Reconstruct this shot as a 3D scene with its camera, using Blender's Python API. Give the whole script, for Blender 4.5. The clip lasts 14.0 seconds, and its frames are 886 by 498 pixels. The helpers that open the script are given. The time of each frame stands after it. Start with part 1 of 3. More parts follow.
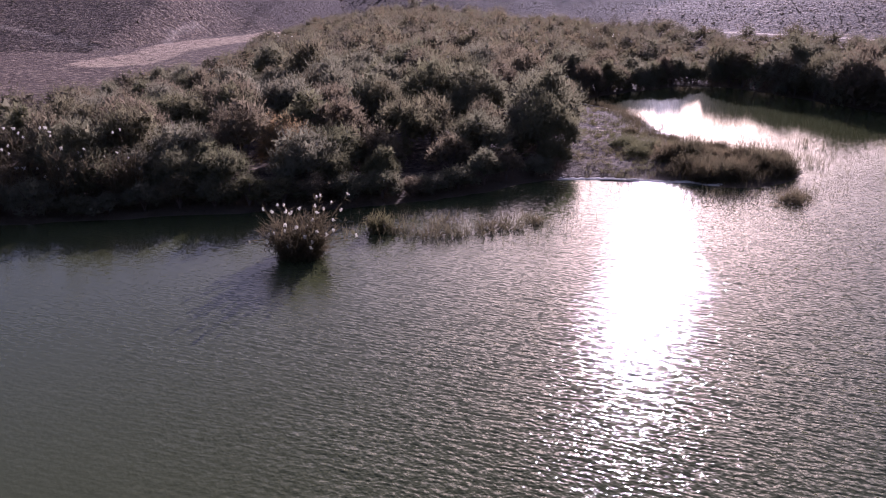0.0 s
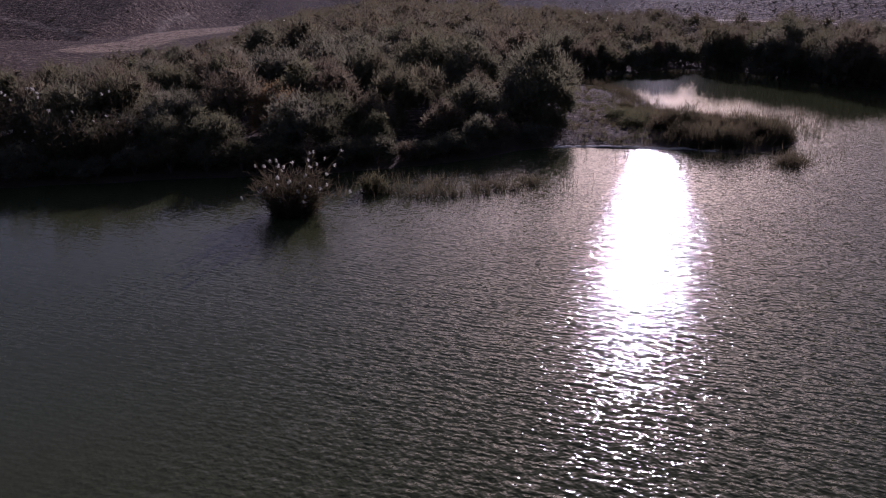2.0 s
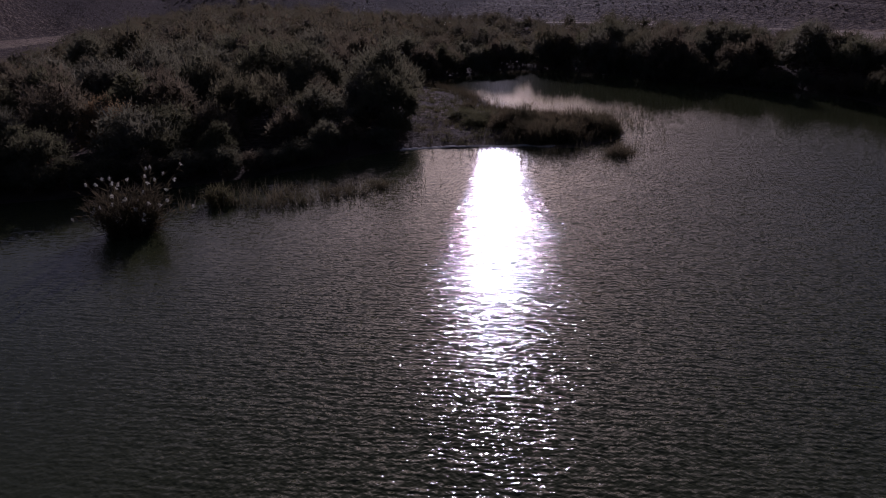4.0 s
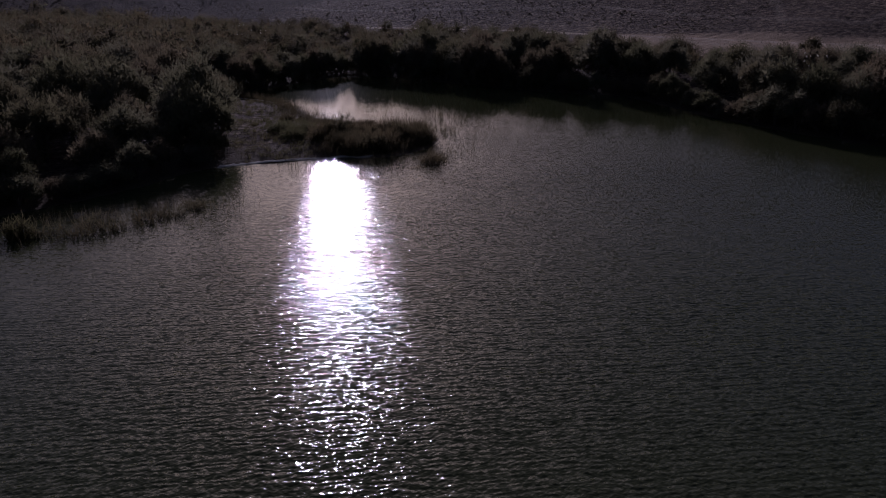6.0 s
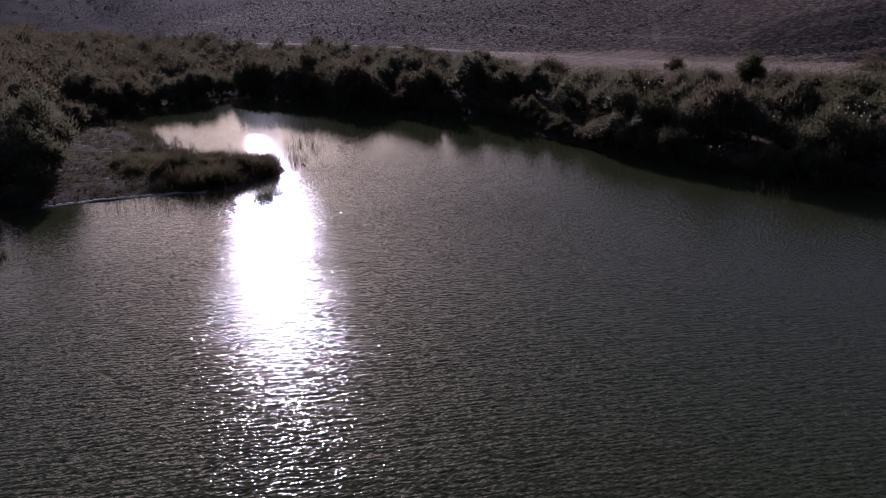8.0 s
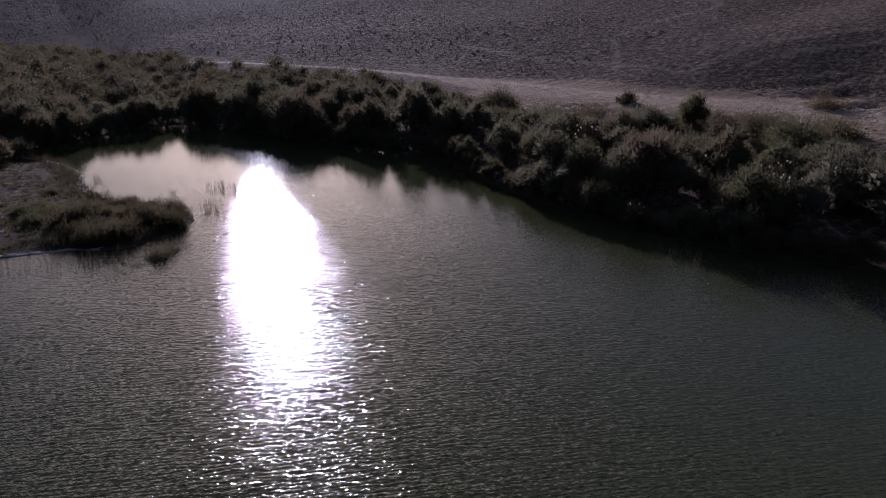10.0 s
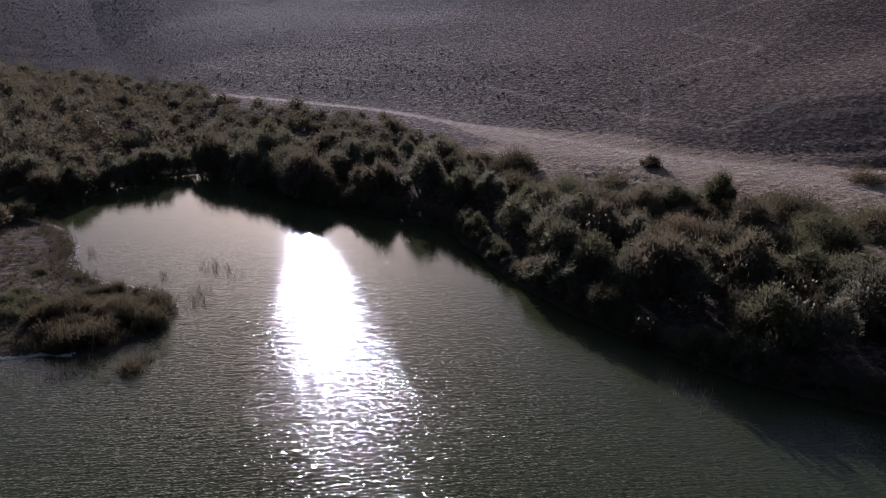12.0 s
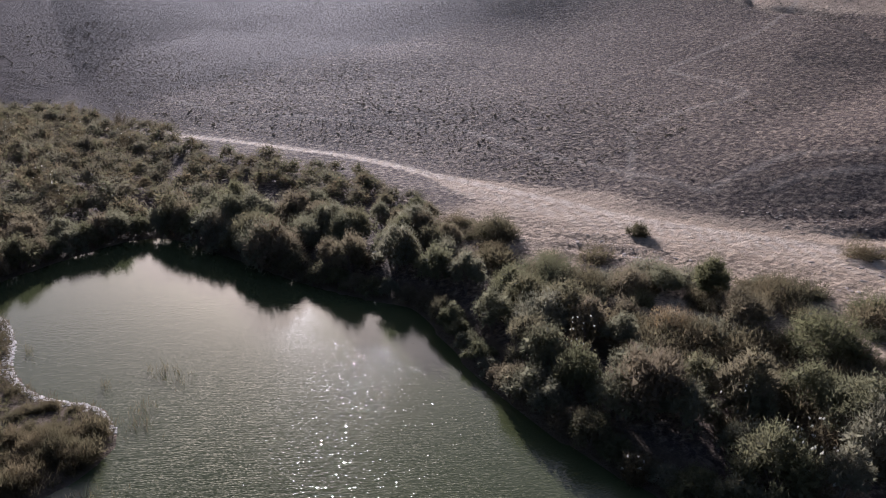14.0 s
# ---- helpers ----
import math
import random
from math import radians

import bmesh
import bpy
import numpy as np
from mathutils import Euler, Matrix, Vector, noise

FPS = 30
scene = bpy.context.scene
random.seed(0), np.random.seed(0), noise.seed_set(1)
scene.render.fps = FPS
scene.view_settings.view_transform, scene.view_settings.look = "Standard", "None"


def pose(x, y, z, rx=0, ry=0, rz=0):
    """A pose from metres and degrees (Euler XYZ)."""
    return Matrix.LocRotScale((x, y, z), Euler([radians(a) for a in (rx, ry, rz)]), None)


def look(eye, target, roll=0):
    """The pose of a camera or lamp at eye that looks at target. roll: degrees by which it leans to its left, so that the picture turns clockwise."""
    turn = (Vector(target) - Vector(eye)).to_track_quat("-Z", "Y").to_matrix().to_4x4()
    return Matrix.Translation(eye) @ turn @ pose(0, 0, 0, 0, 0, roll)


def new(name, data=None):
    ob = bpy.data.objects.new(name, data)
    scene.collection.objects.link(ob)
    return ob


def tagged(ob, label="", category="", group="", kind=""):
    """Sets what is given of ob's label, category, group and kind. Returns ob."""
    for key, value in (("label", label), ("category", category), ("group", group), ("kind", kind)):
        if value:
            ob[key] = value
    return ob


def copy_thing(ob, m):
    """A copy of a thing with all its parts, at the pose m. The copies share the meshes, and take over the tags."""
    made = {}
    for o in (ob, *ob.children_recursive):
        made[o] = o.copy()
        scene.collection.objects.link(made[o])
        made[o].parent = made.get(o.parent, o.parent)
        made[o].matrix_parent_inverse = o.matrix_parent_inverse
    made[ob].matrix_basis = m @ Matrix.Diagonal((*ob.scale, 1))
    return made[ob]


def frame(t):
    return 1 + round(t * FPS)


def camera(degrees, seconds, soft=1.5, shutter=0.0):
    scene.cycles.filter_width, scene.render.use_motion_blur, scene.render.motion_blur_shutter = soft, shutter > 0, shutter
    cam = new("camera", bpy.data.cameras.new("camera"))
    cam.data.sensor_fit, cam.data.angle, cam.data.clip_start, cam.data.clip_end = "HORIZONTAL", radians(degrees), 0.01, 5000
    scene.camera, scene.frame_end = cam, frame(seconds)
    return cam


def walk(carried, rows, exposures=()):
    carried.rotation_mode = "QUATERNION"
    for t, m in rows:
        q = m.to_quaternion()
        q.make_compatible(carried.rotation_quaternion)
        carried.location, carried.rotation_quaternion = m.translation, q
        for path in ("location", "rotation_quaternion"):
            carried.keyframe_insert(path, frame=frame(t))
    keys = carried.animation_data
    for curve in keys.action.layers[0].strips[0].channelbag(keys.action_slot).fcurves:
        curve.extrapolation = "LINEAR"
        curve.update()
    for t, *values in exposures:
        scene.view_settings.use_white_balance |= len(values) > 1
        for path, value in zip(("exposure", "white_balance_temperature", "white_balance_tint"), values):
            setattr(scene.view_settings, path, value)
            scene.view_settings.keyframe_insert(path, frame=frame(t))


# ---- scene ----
# Camera and its path: seconds, x, y, z, yaw, pitch, roll.
PATH = [
    (0.0, 0.156, 0.357, 18.227, -0.75, -19.98, -0.19),
    (0.5, -0.096, 0.508, 16.851, -0.63, -19.98, -0.33),
    (1.0, -0.086, 0.496, 15.586, -0.52, -19.97, -0.32),
    (1.5, -0.083, 0.273, 15.058, -0.44, -19.95, -0.34),
    (2.0, 0.0, 0.0, 15.002, -1.29, -19.91, -0.30),
    (2.5, 0.188, -0.388, 14.927, -8.85, -20.02, -0.38),
    (2.7, 0.238, -0.39, 14.85, -11.67, -19.98, -0.53),
    (3.3, 0.33, -0.42, 14.9, -13.0, -19.85, -0.60),
    (4.6, 0.40, -0.42, 15.35, -13.1, -19.45, -0.76),
    (5.0, 0.47, -0.523, 15.609, -13.69, -19.37, -0.78),
    (5.5, 0.821, -1.408, 16.033, -16.42, -19.53, -0.59),
    (6.0, 1.212, -2.859, 16.592, -26.25, -19.75, -0.44),
    (6.5, 2.118, -3.923, 16.795, -31.09, -19.65, -0.63),
    (7.0, 4.449, -5.128, 17.404, -31.29, -19.58, -0.50),
    (7.5, 7.303, -6.547, 18.346, -31.36, -19.49, -0.48),
    (8.0, 10.323, -8.047, 19.599, -31.37, -19.46, -0.31),
    (9.25, 17.1, -9.5, 22.35, -31.6, -19.32, 0.16),
    (10.5, 22.854, -8.34, 26.285, -31.72, -19.21, 0.63),
    (11.0, 24.908, -7.389, 28.656, -31.67, -19.14, 0.75),
    (11.5, 26.771, -5.842, 30.868, -31.60, -19.03, 0.97),
    (12.0, 28.384, -3.987, 32.974, -28.81, -18.94, 1.30),
    (12.5, 30.171, -2.018, 34.942, -27.71, -18.81, 1.48),
    (13.0, 31.664, 0.107, 36.942, -27.77, -18.64, 1.62),
    (13.5, 32.925, 2.508, 39.111, -27.85, -18.52, 1.78),
    (14.0, 34.675, 4.743, 41.128, -30.08, -18.34, 1.66),
]
# Seconds, stops, white balance.
EXPOSURES = [(0.0, 1.12, 5460, 49), (0.6, 0.72, 5460, 49), (1.5, -0.03, 5410, 46), (2.5, -0.48, 5410, 46), (5.0, -1.63, 5310, 41), (6.3, -1.58, 5290, 40), (7.0, -1.08, 5290, 40),
             (7.6, -0.73, 5310, 39), (8.0, -0.68, 5310, 39), (10.5, -0.53, 5260, 33), (12.5, 0.07, 5360, 27), (13.3, 0.52, 5410, 24), (14.0, 1.02, 5440, 22)]


def row(t, x, y, z, yaw, pitch, roll):
    a, b = radians(yaw), radians(pitch)
    way = Vector((-math.sin(a) * math.cos(b), math.cos(a) * math.cos(b), math.sin(b)))
    eye = Vector((x, y, z))
    return t, look(eye, eye + way, roll)


cam = camera(62.7, 14.0, soft=1.0)
walk(cam, [row(*r) for r in PATH], EXPOSURES)

# ---- sky and sun ----
SUN_AZIMUTH, SUN_HEIGHT = 17.6, 17.6  # degrees clockwise from +y, and above the horizon
az, el = radians(SUN_AZIMUTH), radians(SUN_HEIGHT)
sun_way = Vector((math.sin(az) * math.cos(el), math.cos(az) * math.cos(el), math.sin(el)))
world = bpy.data.worlds.new("sky")
scene.world = world
world.use_nodes = True
sky = world.node_tree.nodes.new("ShaderNodeTexSky")
sky.sky_type, sky.sun_disc = "NISHITA", False
sky.sun_elevation, sky.sun_rotation = el, az
sky.air_density, sky.dust_density = 1.0, 3.0
back = world.node_tree.nodes["Background"]
back.inputs["Strength"].default_value = 0.05
world.node_tree.links.new(sky.outputs["Color"], back.inputs["Color"])
sun = new("sun", bpy.data.lights.new("sun", "SUN"))
sun.data.energy, sun.data.angle, sun.data.color = 5.0, radians(0.53), (1.0, 0.93, 0.84)
sun.matrix_world = look(sun_way * 400, (0, 0, 0))


# ---- materials ----
class Nodes:
    """A node material under construction."""

    def __init__(self, name):
        self.material = bpy.data.materials.new(name)
        self.material.use_nodes = True
        self.tree = self.material.node_tree
        self.shader = self.tree.nodes["Principled BSDF"]
        self.out = self.tree.nodes["Material Output"]
        self.shader.inputs["Roughness"].default_value = 0.9

    def add(self, kind, values=(), **props):
        n = self.tree.nodes.new("ShaderNode" + kind)
        for k, v in props.items():
            setattr(n, k, v)
        for key, value in values:
            if hasattr(value, "is_output"):
                self.tree.links.new(value, n.inputs[key])
            else:
                n.inputs[key].default_value = value
        return n

    def noise(self, scale, detail=4.0, rough=0.55, vector=None, distortion=0.0):
        v = [("Scale", scale), ("Detail", detail), ("Roughness", rough), ("Distortion", distortion)]
        if vector is not None:
            v.append(("Vector", vector))
        return self.add("TexNoise", v).outputs["Fac"]

    def spread(self, value, low, high, to_low=0.0, to_high=1.0):
        return self.add("MapRange", [("Value", value), ("From Min", low), ("From Max", high), ("To Min", to_low), ("To Max", to_high)]).outputs["Result"]

    def mix(self, factor, a, b, blend="MIX"):
        def full(v):
            return (*v, 1.0) if isinstance(v, tuple) and len(v) == 3 else v
        n = self.add("Mix", data_type="RGBA", blend_type=blend)
        for key, value in ((0, factor), (6, full(a)), (7, full(b))):
            if hasattr(value, "is_output"):
                self.tree.links.new(value, n.inputs[key])
            else:
                n.inputs[key].default_value = value
        return n.outputs[2]

    def math(self, op, a, b=0.0):
        return self.add("Math", [(0, a), (1, b)], operation=op).outputs[0]

    def place(self):
        return self.add("NewGeometry").outputs["Position"]

    def set(self, key, value):
        if hasattr(value, "is_output"):
            self.tree.links.new(value, self.shader.inputs[key])
        else:
            self.shader.inputs[key].default_value = value

    def bump(self, height, strength, distance):
        b = self.add("Bump", [("Height", height), ("Strength", strength), ("Distance", distance)])
        self.set("Normal", b.outputs["Normal"])


def leaf_material(name, colours, glow=0.46, random_by="object"):
    """Foliage: colour varies by plant, by patch and by leaf; light passes through."""
    n = Nodes(name)
    who = n.add("ObjectInfo").outputs["Random"]
    island = n.add("NewGeometry").outputs["Random Per Island"]
    patch = n.noise(0.22, 3.0, 0.6, n.place())
    if random_by == "patch":
        who = n.spread(n.noise(0.16, 1.0, 0.5, n.place()), 0.3, 0.7)
    ramp = n.add("ValToRGB", [("Fac", n.math("ADD", n.math("MULTIPLY", who, 0.8), n.math("MULTIPLY", patch, 0.2)))])
    stops = ramp.color_ramp.elements
    stops[0].position, stops[0].color = 0.0, (*colours[0], 1)
    stops[1].position, stops[1].color = 1.0, (*colours[-1], 1)
    for i, c in enumerate(colours[1:-1]):
        e = stops.new((i + 1) / (len(colours) - 1))
        e.color = (*c, 1)
    hue = n.mix(n.spread(island, 0, 1, 0.0, 0.3), ramp.outputs["Color"], n.mix(0.5, ramp.outputs["Color"], (0.02, 0.02, 0.01)))
    n.set("Base Color", n.mix(0.32, hue, (0.0, 0.0, 0.0)))
    n.set("Roughness", 0.8)
    n.set("Specular IOR Level", 0.08)
    thin = n.add("BsdfTranslucent", [("Color", n.mix(0.2, n.mix(1.0, hue, (1.4, 1.4, 1.34), "MULTIPLY"), (0.30, 0.28, 0.16)))])
    both = n.add("MixShader", [(0, glow)])
    n.tree.links.new(n.shader.outputs[0], both.inputs[1])
    n.tree.links.new(thin.outputs[0], both.inputs[2])
    n.tree.links.new(both.outputs[0], n.out.inputs["Surface"])
    return n.material


def plain_material(name, colour, dark, scale, rough=0.9, bump=0.3, depth=0.02):
    n = Nodes(name)
    a = n.noise(scale, 6.0, 0.6, n.place())
    b = n.noise(scale * 7, 4.0, 0.6, n.place())
    n.set("Base Color", n.mix(n.math("ADD", n.math("MULTIPLY", a, 0.7), n.math("MULTIPLY", b, 0.4)), dark, colour))
    n.set("Roughness", rough)
    n.bump(b, bump, depth)
    return n.material


OLIVE, GREY, DRAB = (0.135, 0.13, 0.072), (0.195, 0.178, 0.128), (0.16, 0.12, 0.084)
M_TAMARISK = leaf_material("tamarisk_foliage", [OLIVE, GREY, (0.125, 0.12, 0.064), DRAB, (0.19, 0.158, 0.10)])
M_RUSSET = leaf_material("russet_foliage", [(0.26, 0.165, 0.08), (0.31, 0.20, 0.10)])
M_GREEN = leaf_material("green_foliage", [(0.085, 0.086, 0.043), (0.125, 0.118, 0.058)])
M_FAR = leaf_material("far_foliage", [OLIVE, (0.165, 0.148, 0.105), (0.125, 0.097, 0.07), (0.12, 0.11, 0.062), (0.165, 0.115, 0.072), (0.115, 0.108, 0.062)], glow=0.42, random_by="patch")
M_SCRUB = leaf_material("dry_scrub", [(0.12, 0.085, 0.05), (0.085, 0.07, 0.04), (0.15, 0.105, 0.062)])
M_DOTS = leaf_material("hill_shrub", [(0.13, 0.105, 0.08), (0.21, 0.17, 0.125)], glow=0.2, random_by="patch")
M_REED = leaf_material("reed_leaf", [(0.105, 0.078, 0.045), (0.14, 0.105, 0.062)], glow=0.3)
M_DARK_REED = leaf_material("wet_reed", [(0.075, 0.06, 0.035), (0.10, 0.08, 0.045)])
M_GRASS = leaf_material("grass_leaf", [(0.075, 0.07, 0.028), (0.10, 0.08, 0.04)], random_by="patch")
M_PLUME = leaf_material("reed_plume", [(0.72, 0.68, 0.60), (0.80, 0.76, 0.68)], glow=0.45)
M_BARK = plain_material("bark", (0.16, 0.12, 0.09), (0.06, 0.045, 0.035), 3.0)
M_ROCK = plain_material("rock", (0.46, 0.37, 0.29), (0.22, 0.165, 0.125), 1.2, depth=0.06)
M_CRUST = plain_material("salt_crust", (0.62, 0.57, 0.50), (0.26, 0.22, 0.185), 2.5, depth=0.03)


def ground_material():
    n = Nodes("desert_ground")
    p = n.place()
    sand = n.add("Attribute", attribute_name="sand").outputs["Fac"]
    mud = n.add("Attribute", attribute_name="mud").outputs["Fac"]
    path = n.add("Attribute", attribute_name="path").outputs["Fac"]
    litter = n.add("Attribute", attribute_name="litter").outputs["Fac"]
    coarse = n.noise(0.08, 5.0, 0.6, p)
    mid = n.noise(0.9, 6.0, 0.65, p)
    fine = n.noise(9.0, 5.0, 0.6, p)
    soil = n.mix(coarse, (0.068, 0.048, 0.041), (0.10, 0.072, 0.061))
    soil = n.mix(n.spread(mid, 0.4, 0.65), soil, (0.05, 0.036, 0.031))
    pale = n.mix(mid, (0.45, 0.33, 0.225), (0.65, 0.50, 0.355))
    scuffed = n.noise(0.35, 5.0, 0.7, n.add("Mapping", [("Vector", p), ("Rotation", (0, 0, radians(62))), ("Scale", (0.25, 1.6, 1.0))]).outputs[0])
    pale = n.mix(n.spread(scuffed, 0.42, 0.62), n.mix(0.45, pale, (0.20, 0.15, 0.105)), pale)
    # Stones and crusts a hand or two across, pale and dark, shadows painted in.
    speck = n.noise(2.4, 3.0, 0.7, p)
    soil = n.mix(n.spread(speck, 0.56, 0.66), soil, (0.19, 0.145, 0.118))
    soil = n.mix(n.spread(speck, 0.44, 0.34), soil, (0.035, 0.026, 0.022))
    pale = n.mix(n.spread(n.noise(1.7, 4.0, 0.75, p), 0.42, 0.32, 0.0, 0.75), pale, (0.16, 0.12, 0.09))
    # Twigs, dry herbs and eroded crust between the shrubs of the shelf.
    strewn = n.math("MULTIPLY", n.spread(n.noise(0.8, 5.0, 0.75, p, 0.4), 0.46, 0.58), litter)
    pale = n.mix(strewn, pale, n.mix(n.noise(3.0, 2.0, 0.6, p), (0.085, 0.062, 0.042), (0.17, 0.125, 0.088)))
    edge = n.math("ADD", sand, n.math("MULTIPLY", n.math("SUBTRACT", mid, 0.5), 1.5))
    ground = n.mix(n.spread(edge, 0.3, 0.75), soil, pale)
    ground = n.mix(n.math("MULTIPLY", path, 0.9), ground, (0.62, 0.52, 0.415))
    wet = n.mix(mid, (0.085, 0.064, 0.043), (0.155, 0.115, 0.08))
    ground = n.mix(n.spread(n.math("ADD", mud, n.math("MULTIPLY", n.math("SUBTRACT", mid, 0.5), 0.5)), 0.3, 0.7), ground, wet)
    n.set("Base Color", n.mix(n.math("MULTIPLY", fine, 0.35), ground, n.mix(0.5, ground, (0.05, 0.04, 0.03))))
    n.set("Roughness", 0.93)
    n.set("Specular IOR Level", 0.05)
    steps = n.noise(0.5, 4.0, 0.6, n.add("Mapping", [("Vector", p), ("Scale", (0.35, 0.35, 5.0))]).outputs[0], 0.6)
    rough = n.math("ADD", n.math("MULTIPLY", mid, 1.5), n.math("MULTIPLY", fine, 0.14))
    rough = n.math("ADD", rough, n.math("MULTIPLY", steps, 0.9))
    lumps = n.noise(0.2, 4.0, 0.62, n.add("Mapping", [("Vector", p), ("Rotation", (0, 0, radians(-55))), ("Scale", (0.8, 1.1, 1.0))]).outputs[0], 0.3)
    rough = n.math("ADD", rough, n.math("MULTIPLY", n.math("MULTIPLY", lumps, 1.5), n.math("SUBTRACT", 1.0, n.math("MULTIPLY", sand, 0.85))))
    n.bump(rough, 1.0, 0.8)
    return n.material


def water_material():
    """Turbid green pond: ripples run before a light wind and die away in the lee of the far bank."""
    n = Nodes("pond_water")
    p = n.place()
    n.set("Base Color", n.mix(n.noise(0.03, 3.0, 0.5, p), (0.041, 0.046, 0.019), (0.053, 0.059, 0.025)))
    n.set("Roughness", 0.055)
    n.set("IOR", 1.333)
    n.set("Specular IOR Level", 0.5)

    # Each set of wavelets tilts the surface across its crests, which lie so many degrees off the x axis.
    slope_x, slope_y = [], []

    def tilt(turn, value, steep):
        value = n.math("MULTIPLY", n.math("SUBTRACT", value, 0.5), steep)
        slope_x.append(n.math("MULTIPLY", value, math.sin(radians(turn))))
        slope_y.append(n.math("MULTIPLY", value, math.cos(radians(turn))))

    def turned(turn):
        return n.add("Mapping", [("Vector", p), ("Rotation", (0, 0, radians(turn)))]).outputs[0]

    # Long-crested wavelets 0.4 m apart, then short choppy ones that cross them.
    for turn, length, steep in ((24, 0.35, 0.16), (13, 0.28, 0.13)):
        train = n.add("TexWave", [("Vector", n.add("Mapping", [("Vector", turned(turn)), ("Scale", (0.3, 1.0, 1.0))]).outputs[0]), ("Scale", 0.314 / length), ("Distortion", 9.0), ("Detail", 1.5), ("Detail Scale", 1.6), ("Detail Roughness", 0.5)], wave_type="BANDS", bands_direction="Y", wave_profile="SIN")
        tilt(turn, train.outputs["Fac"], steep)
    for turn, stretch, scale, steep in ((20, 0.25, 8.0, 0.45), (52, 0.3, 9.0, 0.6), (-10, 0.3, 9.0, 0.6), (20, 0.4, 19.0, 0.36), (110, 0.5, 11.0, 0.42), (12, 0.4, 1.6, 0.10)):
        drawn = n.add("Mapping", [("Vector", turned(turn)), ("Scale", (stretch, 1.0, 1.0))]).outputs[0]
        tilt(turn, n.noise(scale, 1.0, 0.45, drawn, 0.4), steep)
    gust = n.spread(n.noise(0.035, 2.0, 0.5, p), 0.3, 0.7, 0.8, 1.1)
    xyz = n.add("SeparateXYZ", [(0, p)]).outputs
    lee = n.spread(n.math("ADD", n.math("ADD", xyz["Y"], n.math("MULTIPLY", xyz["X"], 0.45)), n.spread(n.noise(0.05, 2.0, 0.5, p), 0.3, 0.7, -8.0, 8.0)), 64.0, 106.0, 1.0, 0.2)
    lee = n.math("MULTIPLY", lee, n.spread(n.math("ADD", xyz["Y"], n.math("MULTIPLY", xyz["X"], 0.45)), 110.0, 122.0, 1.0, 0.5))
    shelter = n.spread(n.math("ADD", n.math("SUBTRACT", xyz["Y"], n.math("MULTIPLY", xyz["X"], 0.9)), n.spread(n.noise(0.06, 2.0, 0.5, p), 0.3, 0.7, -6.0, 6.0)), 24.0, 44.0, 1.0, 0.45)
    west = n.spread(n.math("ADD", xyz["X"], n.spread(n.noise(0.07, 2.0, 0.5, p), 0.3, 0.7, -4.0, 4.0)), -15.0, 0.0, 0.25, 1.0)
    wind = n.math("MULTIPLY", gust, n.math("MINIMUM", n.math("MINIMUM", lee, west), shelter))

    # Single steeper wavelets on the calm water of the cove.
    reach = n.math("ADD", xyz["Y"], n.math("MULTIPLY", xyz["X"], 0.45))
    here = n.math("MULTIPLY", n.math("MULTIPLY", n.spread(xyz["X"], 46.0, 64.0), n.spread(reach, 70.0, 90.0)), n.spread(reach, 110.0, 118.0, 1.0, 0.0))
    steep = n.math("MULTIPLY", n.math("MULTIPLY", n.spread(n.noise(3.4, 1.0, 0.5, turned(20), 0.3), 0.66, 0.75), 0.17), here)
    aslant = n.math("MULTIPLY", n.math("SUBTRACT", n.noise(4.0, 1.0, 0.5, turned(60)), 0.68), n.math("MULTIPLY", steep, 4.0))

    def total(some):
        value = some[0]
        for other in some[1:]:
            value = n.math("ADD", value, other)
        return n.math("MULTIPLY", value, wind)

    # The wavelets swing round before the eastern bank.
    swing = n.spread(xyz["X"], 24.0, 58.0, 0.0, 0.85)
    cos, sin, east, north = n.math("COSINE", swing), n.math("SINE", swing), total(slope_x), total(slope_y)
    slope_east = n.math("SUBTRACT", n.math("MULTIPLY", east, cos), n.math("MULTIPLY", north, sin))
    slope_north = n.math("ADD", n.math("MULTIPLY", east, sin), n.math("MULTIPLY", north, cos))
    tilted = n.add("CombineXYZ", [(0, n.math("ADD", slope_east, aslant)), (1, n.math("ADD", slope_north, steep)), (2, 1.0)]).outputs[0]
    n.set("Normal", n.add("VectorMath", [(0, tilted)], operation="NORMALIZE").outputs[0])
    return n.material


M_GROUND, M_WATER = ground_material(), water_material()


# ---- mesh helpers ----
def mesh_of(name, verts, quads, material):
    """A mesh from arrays of corners and faces of three or four sides."""
    me = bpy.data.meshes.new(name)
    verts, quads = np.asarray(verts, np.float32), np.asarray(quads, np.int32)
    me.vertices.add(len(verts))
    me.vertices.foreach_set("co", verts.ravel())
    me.loops.add(quads.size)
    me.loops.foreach_set("vertex_index", quads.ravel())
    me.polygons.add(len(quads))
    me.polygons.foreach_set("loop_start", np.arange(0, quads.size, quads.shape[1], dtype=np.int32))
    me.polygons.foreach_set("loop_total", np.full(len(quads), quads.shape[1], np.int32))
    me.update(calc_edges=True)
    me.materials.append(material)
    return me


def part(name, mesh, parent=None, label=""):
    ob = new(name, mesh)
    ob.parent = parent
    return tagged(ob, label)


